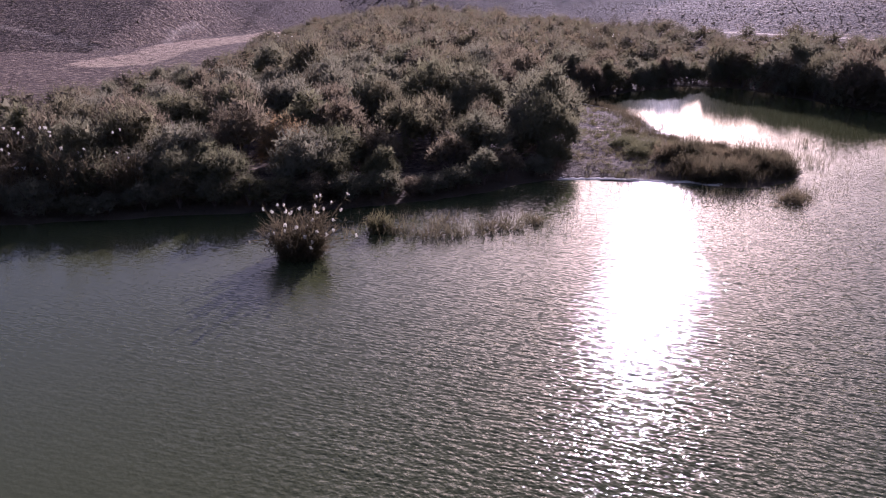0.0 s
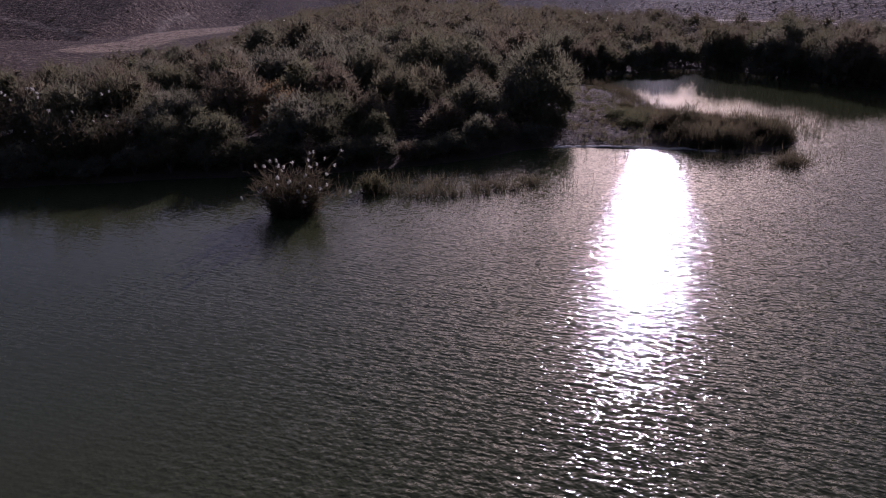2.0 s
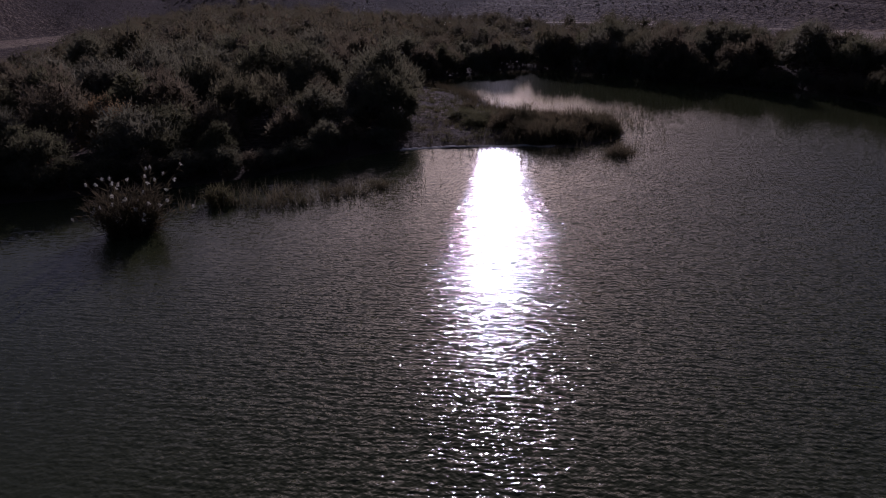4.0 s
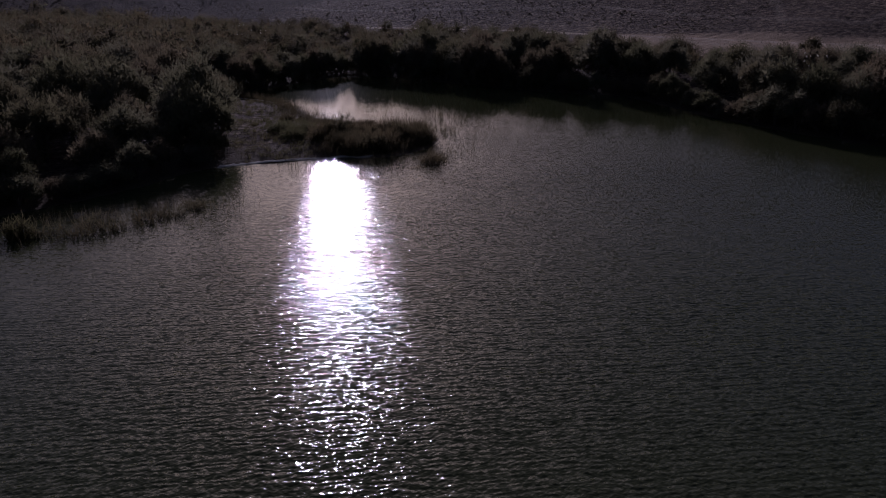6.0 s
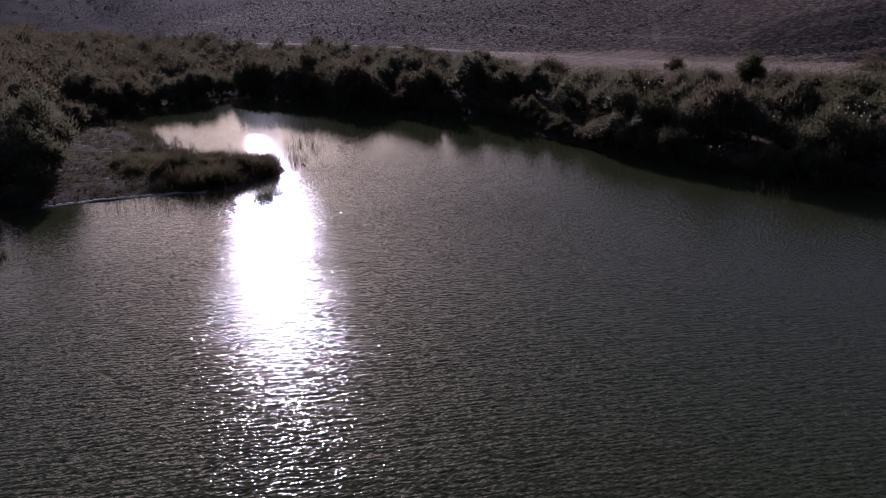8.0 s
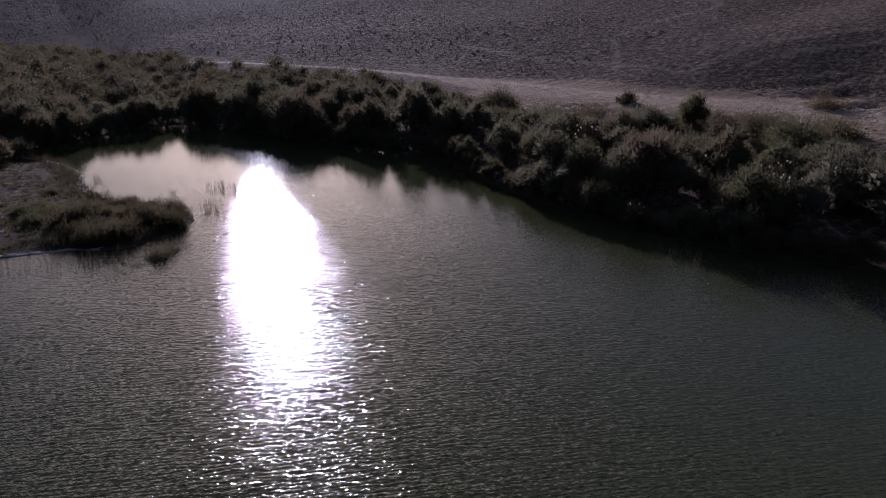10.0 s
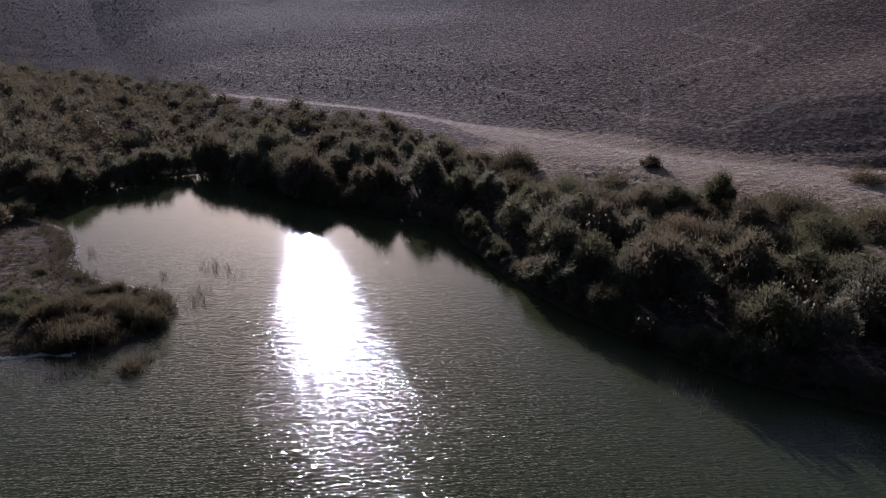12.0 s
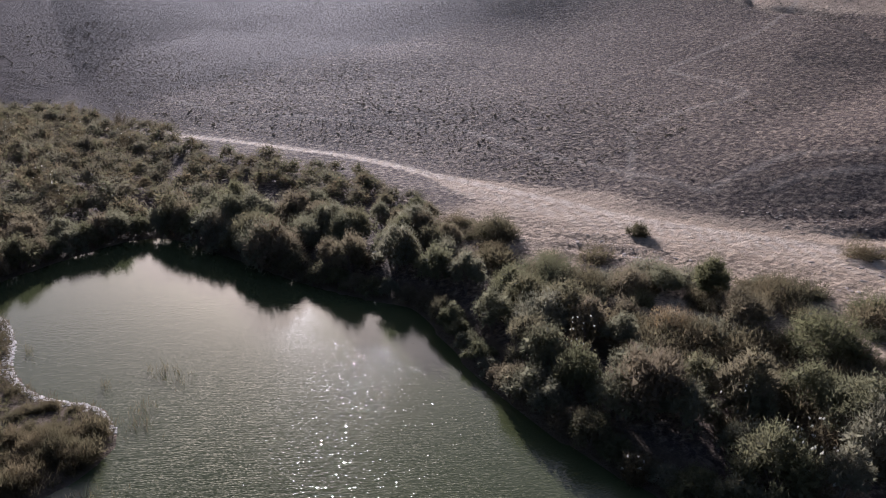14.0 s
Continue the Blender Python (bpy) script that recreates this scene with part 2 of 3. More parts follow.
def sprays(rng, base, way, length, width, bend=0.25):
    """Tapered leaf sprays: one folded, pointed blade a base point. Returns corners and faces."""
    n = len(base)
    way = way / np.linalg.norm(way, axis=1)[:, None]
    side = np.cross(way, rng.normal(size=(n, 3)))
    side /= np.linalg.norm(side, axis=1)[:, None]
    up = np.cross(side, way)
    l, w = np.broadcast_to(length, n)[:, None], np.broadcast_to(width, n)[:, None]
    mid = base + way * l * 0.45
    tip = base + way * l + up * l * bend * rng.uniform(-1, 1, (n, 1))
    v = np.stack([base, mid - side * w / 2 + up * w * 0.25, tip, mid + side * w / 2 + up * w * 0.25], 1)
    return v.reshape(-1, 3), np.arange(4 * n).reshape(-1, 4)


def needles(rng, base, way, length, width):
    """Slender pointed sprigs, a triangle each. Returns corners and faces."""
    n = len(base)
    way = way / np.linalg.norm(way, axis=1)[:, None]
    side = np.cross(way, rng.normal(size=(n, 3)))
    side /= np.linalg.norm(side, axis=1)[:, None]
    l, w = np.broadcast_to(length, n)[:, None], np.broadcast_to(width, n)[:, None]
    v = np.stack([base - side * w / 2, base + side * w / 2, base + way * l], 1)
    return v.reshape(-1, 3), np.arange(3 * n).reshape(-1, 3)


def tubes(lines, sides=5):
    """Tapered round stems along lines of (x, y, z, radius). Returns corners and faces."""
    vs, fs, start = [], [], 0
    turn = np.linspace(0, 2 * np.pi, sides, endpoint=False)
    for line in lines:
        line = np.asarray(line, float)
        for x, y, z, r in line:
            vs.append(np.stack([x + r * np.cos(turn), y + r * np.sin(turn), np.full(sides, z)], 1))
        for k in range(len(line) - 1):
            for s in range(sides):
                a, b = start + k * sides + s, start + k * sides + (s + 1) % sides
                fs.append((a, b, b + sides, a + sides))
        start += len(line) * sides
    return np.concatenate(vs), np.array(fs)


def joined(some):
    """Several (corners, faces) as one."""
    vs, fs, start = [], [], 0
    for v, f in some:
        vs.append(v)
        fs.append(np.asarray(f) + start)
        start += len(v)
    return np.concatenate(vs), np.concatenate(fs)


def crown_arrays(rng, height, radius, mounds, leaves, length, width, upright=1.0, inner=300, inner_size=0.8, lump=1.0):
    """A crown of rounded feathery mounds with gaps between them and dense twigs inside."""
    a = rng.uniform(-0.5, 0.5, mounds) + np.arange(mounds) * 2.4
    r = radius * np.sqrt(np.linspace(0.0, 0.72, mounds)) * rng.uniform(0.85, 1.1, mounds)
    big = lump * radius * rng.uniform(1.15, 1.8, mounds) / math.sqrt(mounds)
    tall = big * rng.uniform(1.3, 2.1, mounds)
    z = height * (0.97 - 0.5 * (r / radius) ** 1.8) * rng.uniform(0.78, 1.06, mounds) - tall
    z = np.maximum(z, tall * 0.15)
    c = np.stack([r * np.cos(a), r * np.sin(a), z], 1)
    share = big ** 2 / (big ** 2).sum()

    def on_mounds(n, shrink, low):
        k = rng.choice(mounds, n, p=share)
        u = rng.normal(size=(n, 3))
        u[:, 2] = np.abs(u[:, 2]) * 0.9 + low * rng.uniform(0, 1, n)
        u /= np.linalg.norm(u, axis=1)[:, None]
        knob = 1 + 0.16 * np.sin(5 * np.arctan2(u[:, 1], u[:, 0]) + k) + 0.12 * np.sin(9 * u[:, 2] + 2 * k)
        p = c[k] + u * np.stack([big[k], big[k], tall[k]], 1) * (knob * shrink)[:, None]
        return p, u

    base, u = on_mounds(leaves, rng.uniform(0.6, 1.02, leaves), -0.7)
    base[:, 2] = np.where(base[:, 2] < 0.05, rng.uniform(0.05, 0.5, leaves) * height * 0.5, base[:, 2])
    way = u * 0.7 + rng.normal(0, 0.5, (leaves, 3))
    way[:, 2] += upright * rng.uniform(0.1, 0.8, leaves)
    some = [needles(rng, base, way, length * rng.uniform(0.45, 1.4, leaves), width * rng.uniform(0.6, 1.3, leaves))]
    base, u = on_mounds(inner, rng.uniform(0.15, 0.58, inner), -0.9)
    base[:, 2] = np.abs(base[:, 2])
    some.append(needles(rng, base, u + rng.normal(0, 0.8, (inner, 3)), inner_size * 1.2, inner_size * 0.85))
    return joined(some)


def stem_lines(rng, height, radius, count, thick):
    lines = []
    for _ in range(count):
        a, far = rng.uniform(0, 2 * np.pi), radius * rng.uniform(0.25, 0.75)
        top = height * rng.uniform(0.55, 0.85)
        lines.append([(far * f ** 1.4 * math.cos(a), far * f ** 1.4 * math.sin(a), top * f - 0.15, thick * (1 - 0.8 * f)) for f in (0, 0.25, 0.5, 0.75, 1)])
    return lines


# ---- lie of the land ----
def smooth_line(points, closed=False, step=8):
    pts = [np.array(p, float) for p in points]
    n = len(pts)
    out = []
    for i in range(n if closed else n - 1):
        p0, p1, p2, p3 = (pts[(i + k) % n] if closed else pts[min(max(i + k, 0), n - 1)] for k in (-1, 0, 1, 2))
        for s in range(step):
            u = s / step
            out.append(0.5 * (2 * p1 + (p2 - p0) * u + (2 * p0 - 5 * p1 + 4 * p2 - p3) * u * u + (3 * p1 - p0 - 3 * p2 + p3) * u ** 3))
    if not closed:
        out.append(pts[-1])
    return np.array(out)


SHORE = smooth_line([
    (-120, 40), (-90, 52), (-60, 54), (-45, 56), (-36, 57), (-28, 58), (-20, 59.5), (-12, 60.5), (-4, 62), (4, 65.5), (10, 69.6),
    (14.8, 70.4), (18, 69.9), (22, 69.3), (25.6, 68.4), (29.4, 66.6), (34.3, 68.6), (36.9, 71.2), (38.4, 74.6), (38.2, 77.8), (36.8, 81.8),
    (32.8, 85.6), (30.4, 90), (29.6, 96), (29.9, 102), (29.2, 108.5), (27.0, 114.8), (23.8, 120), (27, 125.5), (34, 131),
    (42, 136.5), (50, 140), (56, 136), (61, 125), (65.5, 114), (70, 104), (75.5, 95.5), (79.5, 89.5), (78.5, 80), (77, 68),
    (77.2, 57), (78.5, 47), (82, 36), (88, 26), (98, 12), (104, -20), (95, -80), (20, -110), (-90, -95), (-150, -30),
], closed=True)
TRACK = smooth_line([(-150, 900), (-40, 560), (10, 400), (40, 300), (58, 246), (73, 215), (86, 193), (101, 171), (108, 154), (111, 143), (116.5, 129), (123, 111), (126.5, 99), (134, 86), (142, 74), (148, 58), (150, 30), (140, -40), (120, -140)])


GULLY = smooth_line([(330, 236), (296, 214), (274.5, 193.4), (273, 175), (271, 158), (258, 134), (246, 112)])


def line_distance(x, y, line, closed=False):
    """Distance to a line, and the side on which the nearest piece has the point (positive: on its left)."""
    a = line
    b = np.roll(line, -1, 0) if closed else line[1:]
    a = a[: len(b)]
    best, side = np.full(x.shape, 1e9), np.zeros(x.shape)
    for (ax, ay), (bx, by) in zip(a, b):
        dx, dy = bx - ax, by - ay
        u = np.clip(((x - ax) * dx + (y - ay) * dy) / (dx * dx + dy * dy + 1e-9), 0, 1)
        d = np.hypot(x - ax - u * dx, y - ay - u * dy)
        near = d < best
        best = np.where(near, d, best)
        side = np.where(near, np.sign(dx * (y - ay) - dy * (x - ax)), side)
    return best, side


def inside(x, y, ring):
    hit = np.zeros(x.shape, bool)
    for (ax, ay), (bx, by) in zip(ring, np.roll(ring, -1, 0)):
        cross = ((ay > y) != (by > y)) & (x < (bx - ax) * (y - ay) / (by - ay + 1e-12) + ax)
        hit ^= cross
    return hit


def shore_distance(x, y):
    """Metres from the water's edge; negative in the pond."""
    d, _ = line_distance(x, y, SHORE, True)
    return np.where(inside(x, y, SHORE), -d, d)


def ease(v, low, high):
    u = np.clip((v - low) / (high - low), 0, 1)
    return u * u * (3 - 2 * u)


def wobble(x, y, size, seed=0.0):
    """Smooth unevenness between about -1 and 1."""
    u, v = x / size + seed, y / size - 0.7 * seed
    return (np.sin(u * 1.7 + 1.3 * np.sin(v * 1.1 + seed)) + np.sin(v * 2.1 + 1.7 * np.sin(u * 0.9)) + np.sin((u + v) * 1.4 + 2.1)) / 3


def ground_z(x, y):
    x, y = np.asarray(x, float), np.asarray(y, float)
    s = shore_distance(x, y)
    t, side = line_distance(x, y, TRACK)
    bed = -np.clip(-s * 0.18, 0, 1.6)
    # The peninsula and the low banks lie just above the water.
    flat = 0.12 + 0.5 * ease(s, 0, 6) + 0.8 * ease(s, 5, 25) + 0.15 * wobble(x, y, 5, 1.0) * ease(s, 1, 5)
    north = 2.0 * ease(y, 60, 220)
    shelf = 6.0 * np.clip(s / (np.abs(s) + np.where(side < 0, t, 0) + 1e-6), 0, 1) ** 0.6 * ease(x, 30, 85)
    low = np.maximum(flat + north * ease(s, 0, 30) * (1 - ease(x, 30, 85)), shelf * ease(s, 0, 8) + 0.12)
    # Slopes beyond the track and beyond the valley.
    d = np.where(side > 0, t, 0.0)
    east = 0.2 * np.maximum(d - 3, 0) + 1.4 * ease(d, 5, 60) + 0.7 * ease(d, 10, 45) * wobble(x, y, 24, 2.0) + 2.0 * ease(d, 60, 160) * wobble(x, y, 70, 0.4) + 0.08 * np.maximum(d - 105, 0)
    east = east + 4.5 * ease(d, 7, 42) * ease(-y, -116, -80)
    w = np.maximum(y - 245 + 62 * ease(-x, 62, 84) - 65 * ease(x, -62, -36), 0) * ease(-x, -300, -200)
    west = (0.20 + 0.025 * ease(x, -62, -36)) * w + 0.8 * ease(w, 10, 80) * wobble(x, y, 45, 3.0)
    far = np.hypot(x, y - 60)
    hill = np.maximum(east, west)
    hill = np.where(hill > 110, 110 + 0.05 * (hill - 110), hill)
    behind = 9 * ease(far, 160, 420)
    ledge = np.exp(-((x - 112) / 9) ** 2 - ((y - 88) / 11) ** 2) + np.exp(-((x - 150) / 9) ** 2 - ((y - 66) / 12) ** 2)
    low = low + 0.35 * ledge * np.tanh(3 * np.sin(0.8 * x + 0.75 * y + 2.2 * wobble(x, y, 8, 1.0)))
    cut = 1.3 * np.exp(-(line_distance(x, y, GULLY)[0] / 2.6) ** 2)
    return np.where(s < 0, bed, low - cut + np.maximum(hill, behind * ease(-y, -40, 80)))


def axis_steps(low, high, step, reach):
    inner = np.arange(low, high + step / 2, step)
    outer = step * np.cumsum(1.22 ** np.arange(1, 60))
    outer = outer[outer < reach]
    return np.concatenate([low - outer[::-1], inner, high + outer])


gx, gy = axis_steps(-110, 290, 1.25, 3000), axis_steps(-60, 330, 1.25, 3000)
X, Y = np.meshgrid(gx, gy)
Z = ground_z(X, Y)
nx, ny = len(gx), len(gy)
index = np.arange(nx * ny).reshape(ny, nx)
faces = np.stack([index[:-1, :-1], index[:-1, 1:], index[1:, 1:], index[1:, :-1]], -1).reshape(-1, 4)
ground_mesh = mesh_of("ground", np.stack([X, Y, Z], -1).reshape(-1, 3), faces, M_GROUND)
ground_mesh.polygons.foreach_set("use_smooth", np.ones(len(faces), bool))

shore_d = shore_distance(X, Y)
track_d, track_side = line_distance(X, Y, TRACK)
PATHS = [
    smooth_line([(140, 112), (150, 122), (159.3, 131), (178, 133.5), (190, 131.5), (199, 133.4), (203, 145), (203, 156), (205, 166.3), (226, 169), (249, 170.5), (290, 186)]),
    smooth_line([(146, 97), (152, 97.4), (158, 97), (167, 95.3), (171, 91), (178, 84), (192, 70)]),
    smooth_line([(60, 320), (71.9, 286), (82, 242), (99.6, 212), (115.7, 192), (130.8, 168), (134.5, 147), (137.5, 131.5), (143, 112), (146, 97)]),
    smooth_line([(155, 90), (163, 88), (172, 80), (184, 68)]),
    smooth_line([(-130, 213), (-114.5, 205.3), (-104, 200), (-95.7, 194.7), (-88, 190), (-78, 183)]),
    smooth_line([(-72, 236), (-73.3, 226), (-74.2, 215.5), (-71, 205)]),
]
broad = (0.8 + 9.0 * ease(-Y, -150, -105)) * np.where(track_side > 0, 0.62, 1.0)
sand = 1 - ease(track_d + 0.3 * broad * wobble(X, Y, 9, 5.0), broad * 0.7, broad * 2.2)
sand = np.maximum(sand, (track_side < 0) * (1 - ease(track_d + 5 * wobble(X, Y, 7, 2.0), 30, 46)) * ease(X, 88, 96) * ease(-Y, -132, -112))
VALLEY = smooth_line([(-66, 162), (-65, 190), (-60, 215), (-51, 246)])
valley = line_distance(X, Y, VALLEY)[0]
sand = np.maximum(sand, 1 - ease(valley + 3 * wobble(X, Y, 14, 1.0), 5, 12))
sand = np.maximum(sand, 1 - ease(np.hypot((X - 322) / 52, (Y - 178) / 75) + 0.1 * wobble(X, Y, 20, 2.0) + 0.08 * wobble(X, Y, 6, 1.0), 0.7, 1.05) * 0.6)
foot = np.zeros(X.shape)
for line in PATHS:
    foot = np.maximum(foot, 1 - ease(line_distance(X, Y, line)[0] + 0.25 * wobble(X, Y, 4, 2.0), 0.25, 1.3))
path = np.maximum(foot * 0.3, 0.7 - 0.7 * ease(np.abs(track_d - 0.8), 0.2, 1.0))
for off, strength in ((3.4, 0.6), (5.6, 0.45), (8.0, 0.35)):
    rut = np.abs(track_d * track_side + off + 1.2 * wobble(X, Y, 22, off))
    path = np.maximum(path, strength * (1 - ease(rut, 0.2, 0.9)) * ease(-Y, -150, -110))
sand, path = sand * ease(-Y, -300, -250), path * ease(-Y, -290, -240)
mud = (1 - ease(shore_d, 2.5, 9)) * (shore_d > -50)
litter = (track_side < 0) * ease(track_d + 3 * wobble(X, Y, 6, 4.0), 7, 15) * 0.9
for key, value in (("sand", sand), ("mud", mud), ("path", path), ("litter", litter)):
    ground_mesh.attributes.new(key, "FLOAT", "POINT").data.foreach_set("value", value.astype(np.float32).ravel())
tagged(new("ground", ground_mesh), "dry stony desert ground with pale sandy track and muddy banks", "ground", kind="structure")

wx, wy = np.linspace(-170, 112, 30), np.linspace(-120, 145, 30)
WX, WY = np.meshgrid(wx, wy)
wi = np.arange(900).reshape(30, 30)
water_mesh = mesh_of("water", np.stack([WX, WY, 0 * WX], -1).reshape(-1, 3), np.stack([wi[:-1, :-1], wi[:-1, 1:], wi[1:, 1:], wi[1:, :-1]], -1).reshape(-1, 4), M_WATER)
tagged(new("water", water_mesh), "murky green pond water rippled by a light wind", "water", kind="structure")

def land_z(x, y):
    """The ground's height at places within its mesh."""
    x, y = np.asarray(x, float), np.asarray(y, float)
    i = np.clip(np.searchsorted(gx, x) - 1, 0, nx - 2)
    j = np.clip(np.searchsorted(gy, y) - 1, 0, ny - 2)
    u, v = (x - gx[i]) / (gx[i + 1] - gx[i]), (y - gy[j]) / (gy[j + 1] - gy[j])
    return (Z[j, i] * (1 - u) + Z[j, i + 1] * u) * (1 - v) + (Z[j + 1, i] * (1 - u) + Z[j + 1, i + 1] * u) * v


# ---- thickets ----
rng = np.random.default_rng(7)


def bush(height, radius, material, leaves=5600, mounds=22, length=0.24, width=0.057, label="", name="tamarisk_bush", upright=1.0, seed=0, group=""):
    r = np.random.default_rng(seed)
    root = new(name)
    tagged(root, label, "bush", group)
    part("trunk", mesh_of("trunk", *tubes(stem_lines(r, height, radius, 6, 0.03 + 0.012 * height)), M_BARK), root, "grey-brown branching stems")
    inner = int(90 + 28 * radius * height)
    part("crown", mesh_of("crown", *crown_arrays(r, height, radius, mounds, leaves, length, width, upright, min(inner * 2, 560), 0.055 * height + 0.19), material), root)
    return root


BUSH_LABELS = ["feathery grey-green tamarisk bush in a dense thicket", "dull olive tamarisk bush in a dense thicket"]
kinds = []
for i, (h, w) in enumerate([(5.2, 2.6), (6.0, 2.9), (4.4, 2.4), (5.6, 2.3), (6.6, 3.1), (4.8, 2.7)]):
    kinds.append(bush(h, w, M_TAMARISK, label=BUSH_LABELS[i % 2], seed=20 + i))

plainer = [bush(h, w, M_TAMARISK, 4000, 20, 0.27, 0.068, BUSH_LABELS[i % 2], seed=40 + i) for i, (h, w) in enumerate([(5.4, 2.7), (6.1, 2.8), (4.6, 2.5), (5.0, 2.9)])]
GROVE = np.array([(-100, 40), (-100, 112), (-84, 106), (-70, 100), (-56, 97), (-50, 112), (-46, 140), (-44, 170), (-46, 215), (-44, 300), (-6, 330), (22, 300), (50, 285), (66, 238), (73, 200), (83, 174), (97, 154), (102, 136), (98, 114),
                  (91, 92), (91, 78), (93, 66), (95, 56), (101, 44), (118, 26), (128, 0), (60, 0), (40, 30)])
CLEARING = np.array([(11.5, 60), (44, 60), (44, 92), (32, 117), (24, 116), (18, 110), (15.5, 95), (13.5, 82)])
step = 5.0
px, py = np.meshgrid(np.arange(-98, 128, step), np.arange(2, 332, step))
px = px + rng.uniform(-0.45, 0.45, px.shape) * step
py = py + rng.uniform(-0.45, 0.45, py.shape) * step
REED_BEDS = ((85, 61.5), (78.9, 45), (89.4, 43.5), (91, 37.2), (89.2, 35), (88, 64.2))
for rx, ry in REED_BEDS:
    px = np.where(np.hypot(px - rx, py - ry) < 1.9, 1e4, px)
keep = inside(px, py, GROVE) & (np.hypot(px + 14, py - 73) > 4.6) & ~inside(px, py, CLEARING) & (shore_distance(px, py) > 1.2)
keep &= (shore_distance(px, py) < 9) | (rng.uniform(0, 1, px.shape) < 0.8)
px, py = px[keep], py[keep]
front = SHORE[(SHORE[:, 1] > 20) & (SHORE[:, 0] > -85) & (SHORE[:, 0] < 97)]
front = front[~inside(front[:, 0], front[:, 1], CLEARING)]
gone = np.concatenate([[0], np.cumsum(np.hypot(*np.diff(front, axis=0).T))])
fx, fy = (np.interp(np.arange(0, gone[-1], 2.9), gone, front[:, i]) for i in (0, 1))
outward = np.array([shore_distance(fx + 0.8 * np.cos(b), fy + 0.8 * np.sin(b)) for b in np.arange(8) * np.pi / 4])
best = np.argmax(outward, 0) * np.pi / 4
fx, fy = fx + 1.5 * np.cos(best), fy + 1.5 * np.sin(best)
dry = (shore_distance(fx, fy) > 0.6) & ~inside(fx, fy, CLEARING)
fx, fy = fx[dry], fy[dry]
apart = np.min(np.hypot(px[:, None] - fx, py[:, None] - fy), 1) > 2.3
px, py = np.concatenate([px[apart], fx]), np.concatenate([py[apart], fy])
pz = land_z(px, py)
sd = shore_distance(px, py)
# The 300 that stand nearest to the middle of the pond's open water are things of their own.
order = np.argsort(np.minimum(np.hypot(px, py), 0.9 * np.hypot(px - 36, py - 4)) + 200 * ((py < 18) | (px < -45)))
near_ids = order[:300]
far_ids = order[len(near_ids):]
def stand_height(x, y, d, z):
    """How tall the thicket stands: it climbs away from the water, and is highest along the eastern and northern banks."""
    if x > 66 and y < 112:
        return min(2.6 + 0.72 * d, max(8.8 - z, 2.2))
    if x > 26 and y > 95:
        return 5.0 if x < 54 else max(7.4 - 0.3 * max(d - 9, 0), 4.0)
    if x < -28 and y > 84:
        return 4.2
    return min(2.0 + 0.52 * d, 6.6)


HEIGHTS = dict(zip(kinds + plainer, (5.2, 6.0, 4.4, 5.6, 6.6, 4.8, 5.4, 6.1, 4.6, 5.0)))
first = {}
for count, k in enumerate(near_ids):
    grade = kinds if count < 140 else plainer
    kind = grade[rng.integers(len(grade))]
    tall = stand_height(px[k], py[k], sd[k], pz[k]) * (1 + 0.3 * float(wobble(px[k], py[k], 4.5, 1.0))) * rng.uniform(0.78, 1.3) / HEIGHTS[kind]
    wide = (0.6 * tall + 0.4) * rng.uniform(0.85, 1.2)
    m = pose(px[k], py[k], pz[k] - 0.05, 0, 0, rng.uniform(0, 360)) @ Matrix.Diagonal((wide, wide, tall, 1))
    if kind not in first:
        first[kind] = True
        kind.matrix_basis = m
        tagged(kind, group="tamarisk thicket on the bank")
    else:
        ob = copy_thing(kind, Matrix.Identity(4))
        ob.matrix_basis = m
far_shapes = [crown_arrays(np.random.default_rng(60 + i), 5.8, 2.6, 9, 900, 0.37, 0.14, inner=150, inner_size=0.7, lump=1.15) for i in range(6)]
lots = []
for k in far_ids:
    v, f = far_shapes[rng.integers(6)]
    a, h = rng.uniform(0, 2 * np.pi), stand_height(px[k], py[k], sd[k], pz[k]) * (1 + 0.3 * float(wobble(px[k], py[k], 4.5, 1.0))) * rng.uniform(0.75, 1.3) / 5.8
    s = (0.6 * h + 0.45) * rng.uniform(0.85, 1.25)
    c, q = math.cos(a) * s, math.sin(a) * s
    lots.append((np.stack([v[:, 0] * c - v[:, 1] * q + px[k], v[:, 0] * q + v[:, 1] * c + py[k], v[:, 2] * h + pz[k]], 1), f))
tagged(new("tamarisk_thicket", mesh_of("tamarisk_thicket", *joined(lots), M_FAR)), "dense far thicket of drab olive and brown tamarisk", "thicket", kind="stuff")


def set_down(ob, x, y, turn=0.0, size=1.0, tall=1.0, sink=0.05):
    """Stands a thing on the ground."""
    z = max(float(land_z(x, y)), -0.3)
    ob.matrix_basis = pose(x, y, z - sink, 0, 0, turn) @ Matrix.Diagonal((size, size, size * tall, 1))
    return ob


def repeat(ob, places, group=""):
    """Puts a thing at the first place and copies of it at the others: x, y, turn, size, height."""
    if group:
        tagged(ob, group=group)
    set_down(ob, *places[0])
    for p in places[1:]:
        set_down(copy_thing(ob, Matrix.Identity(4)), *p)


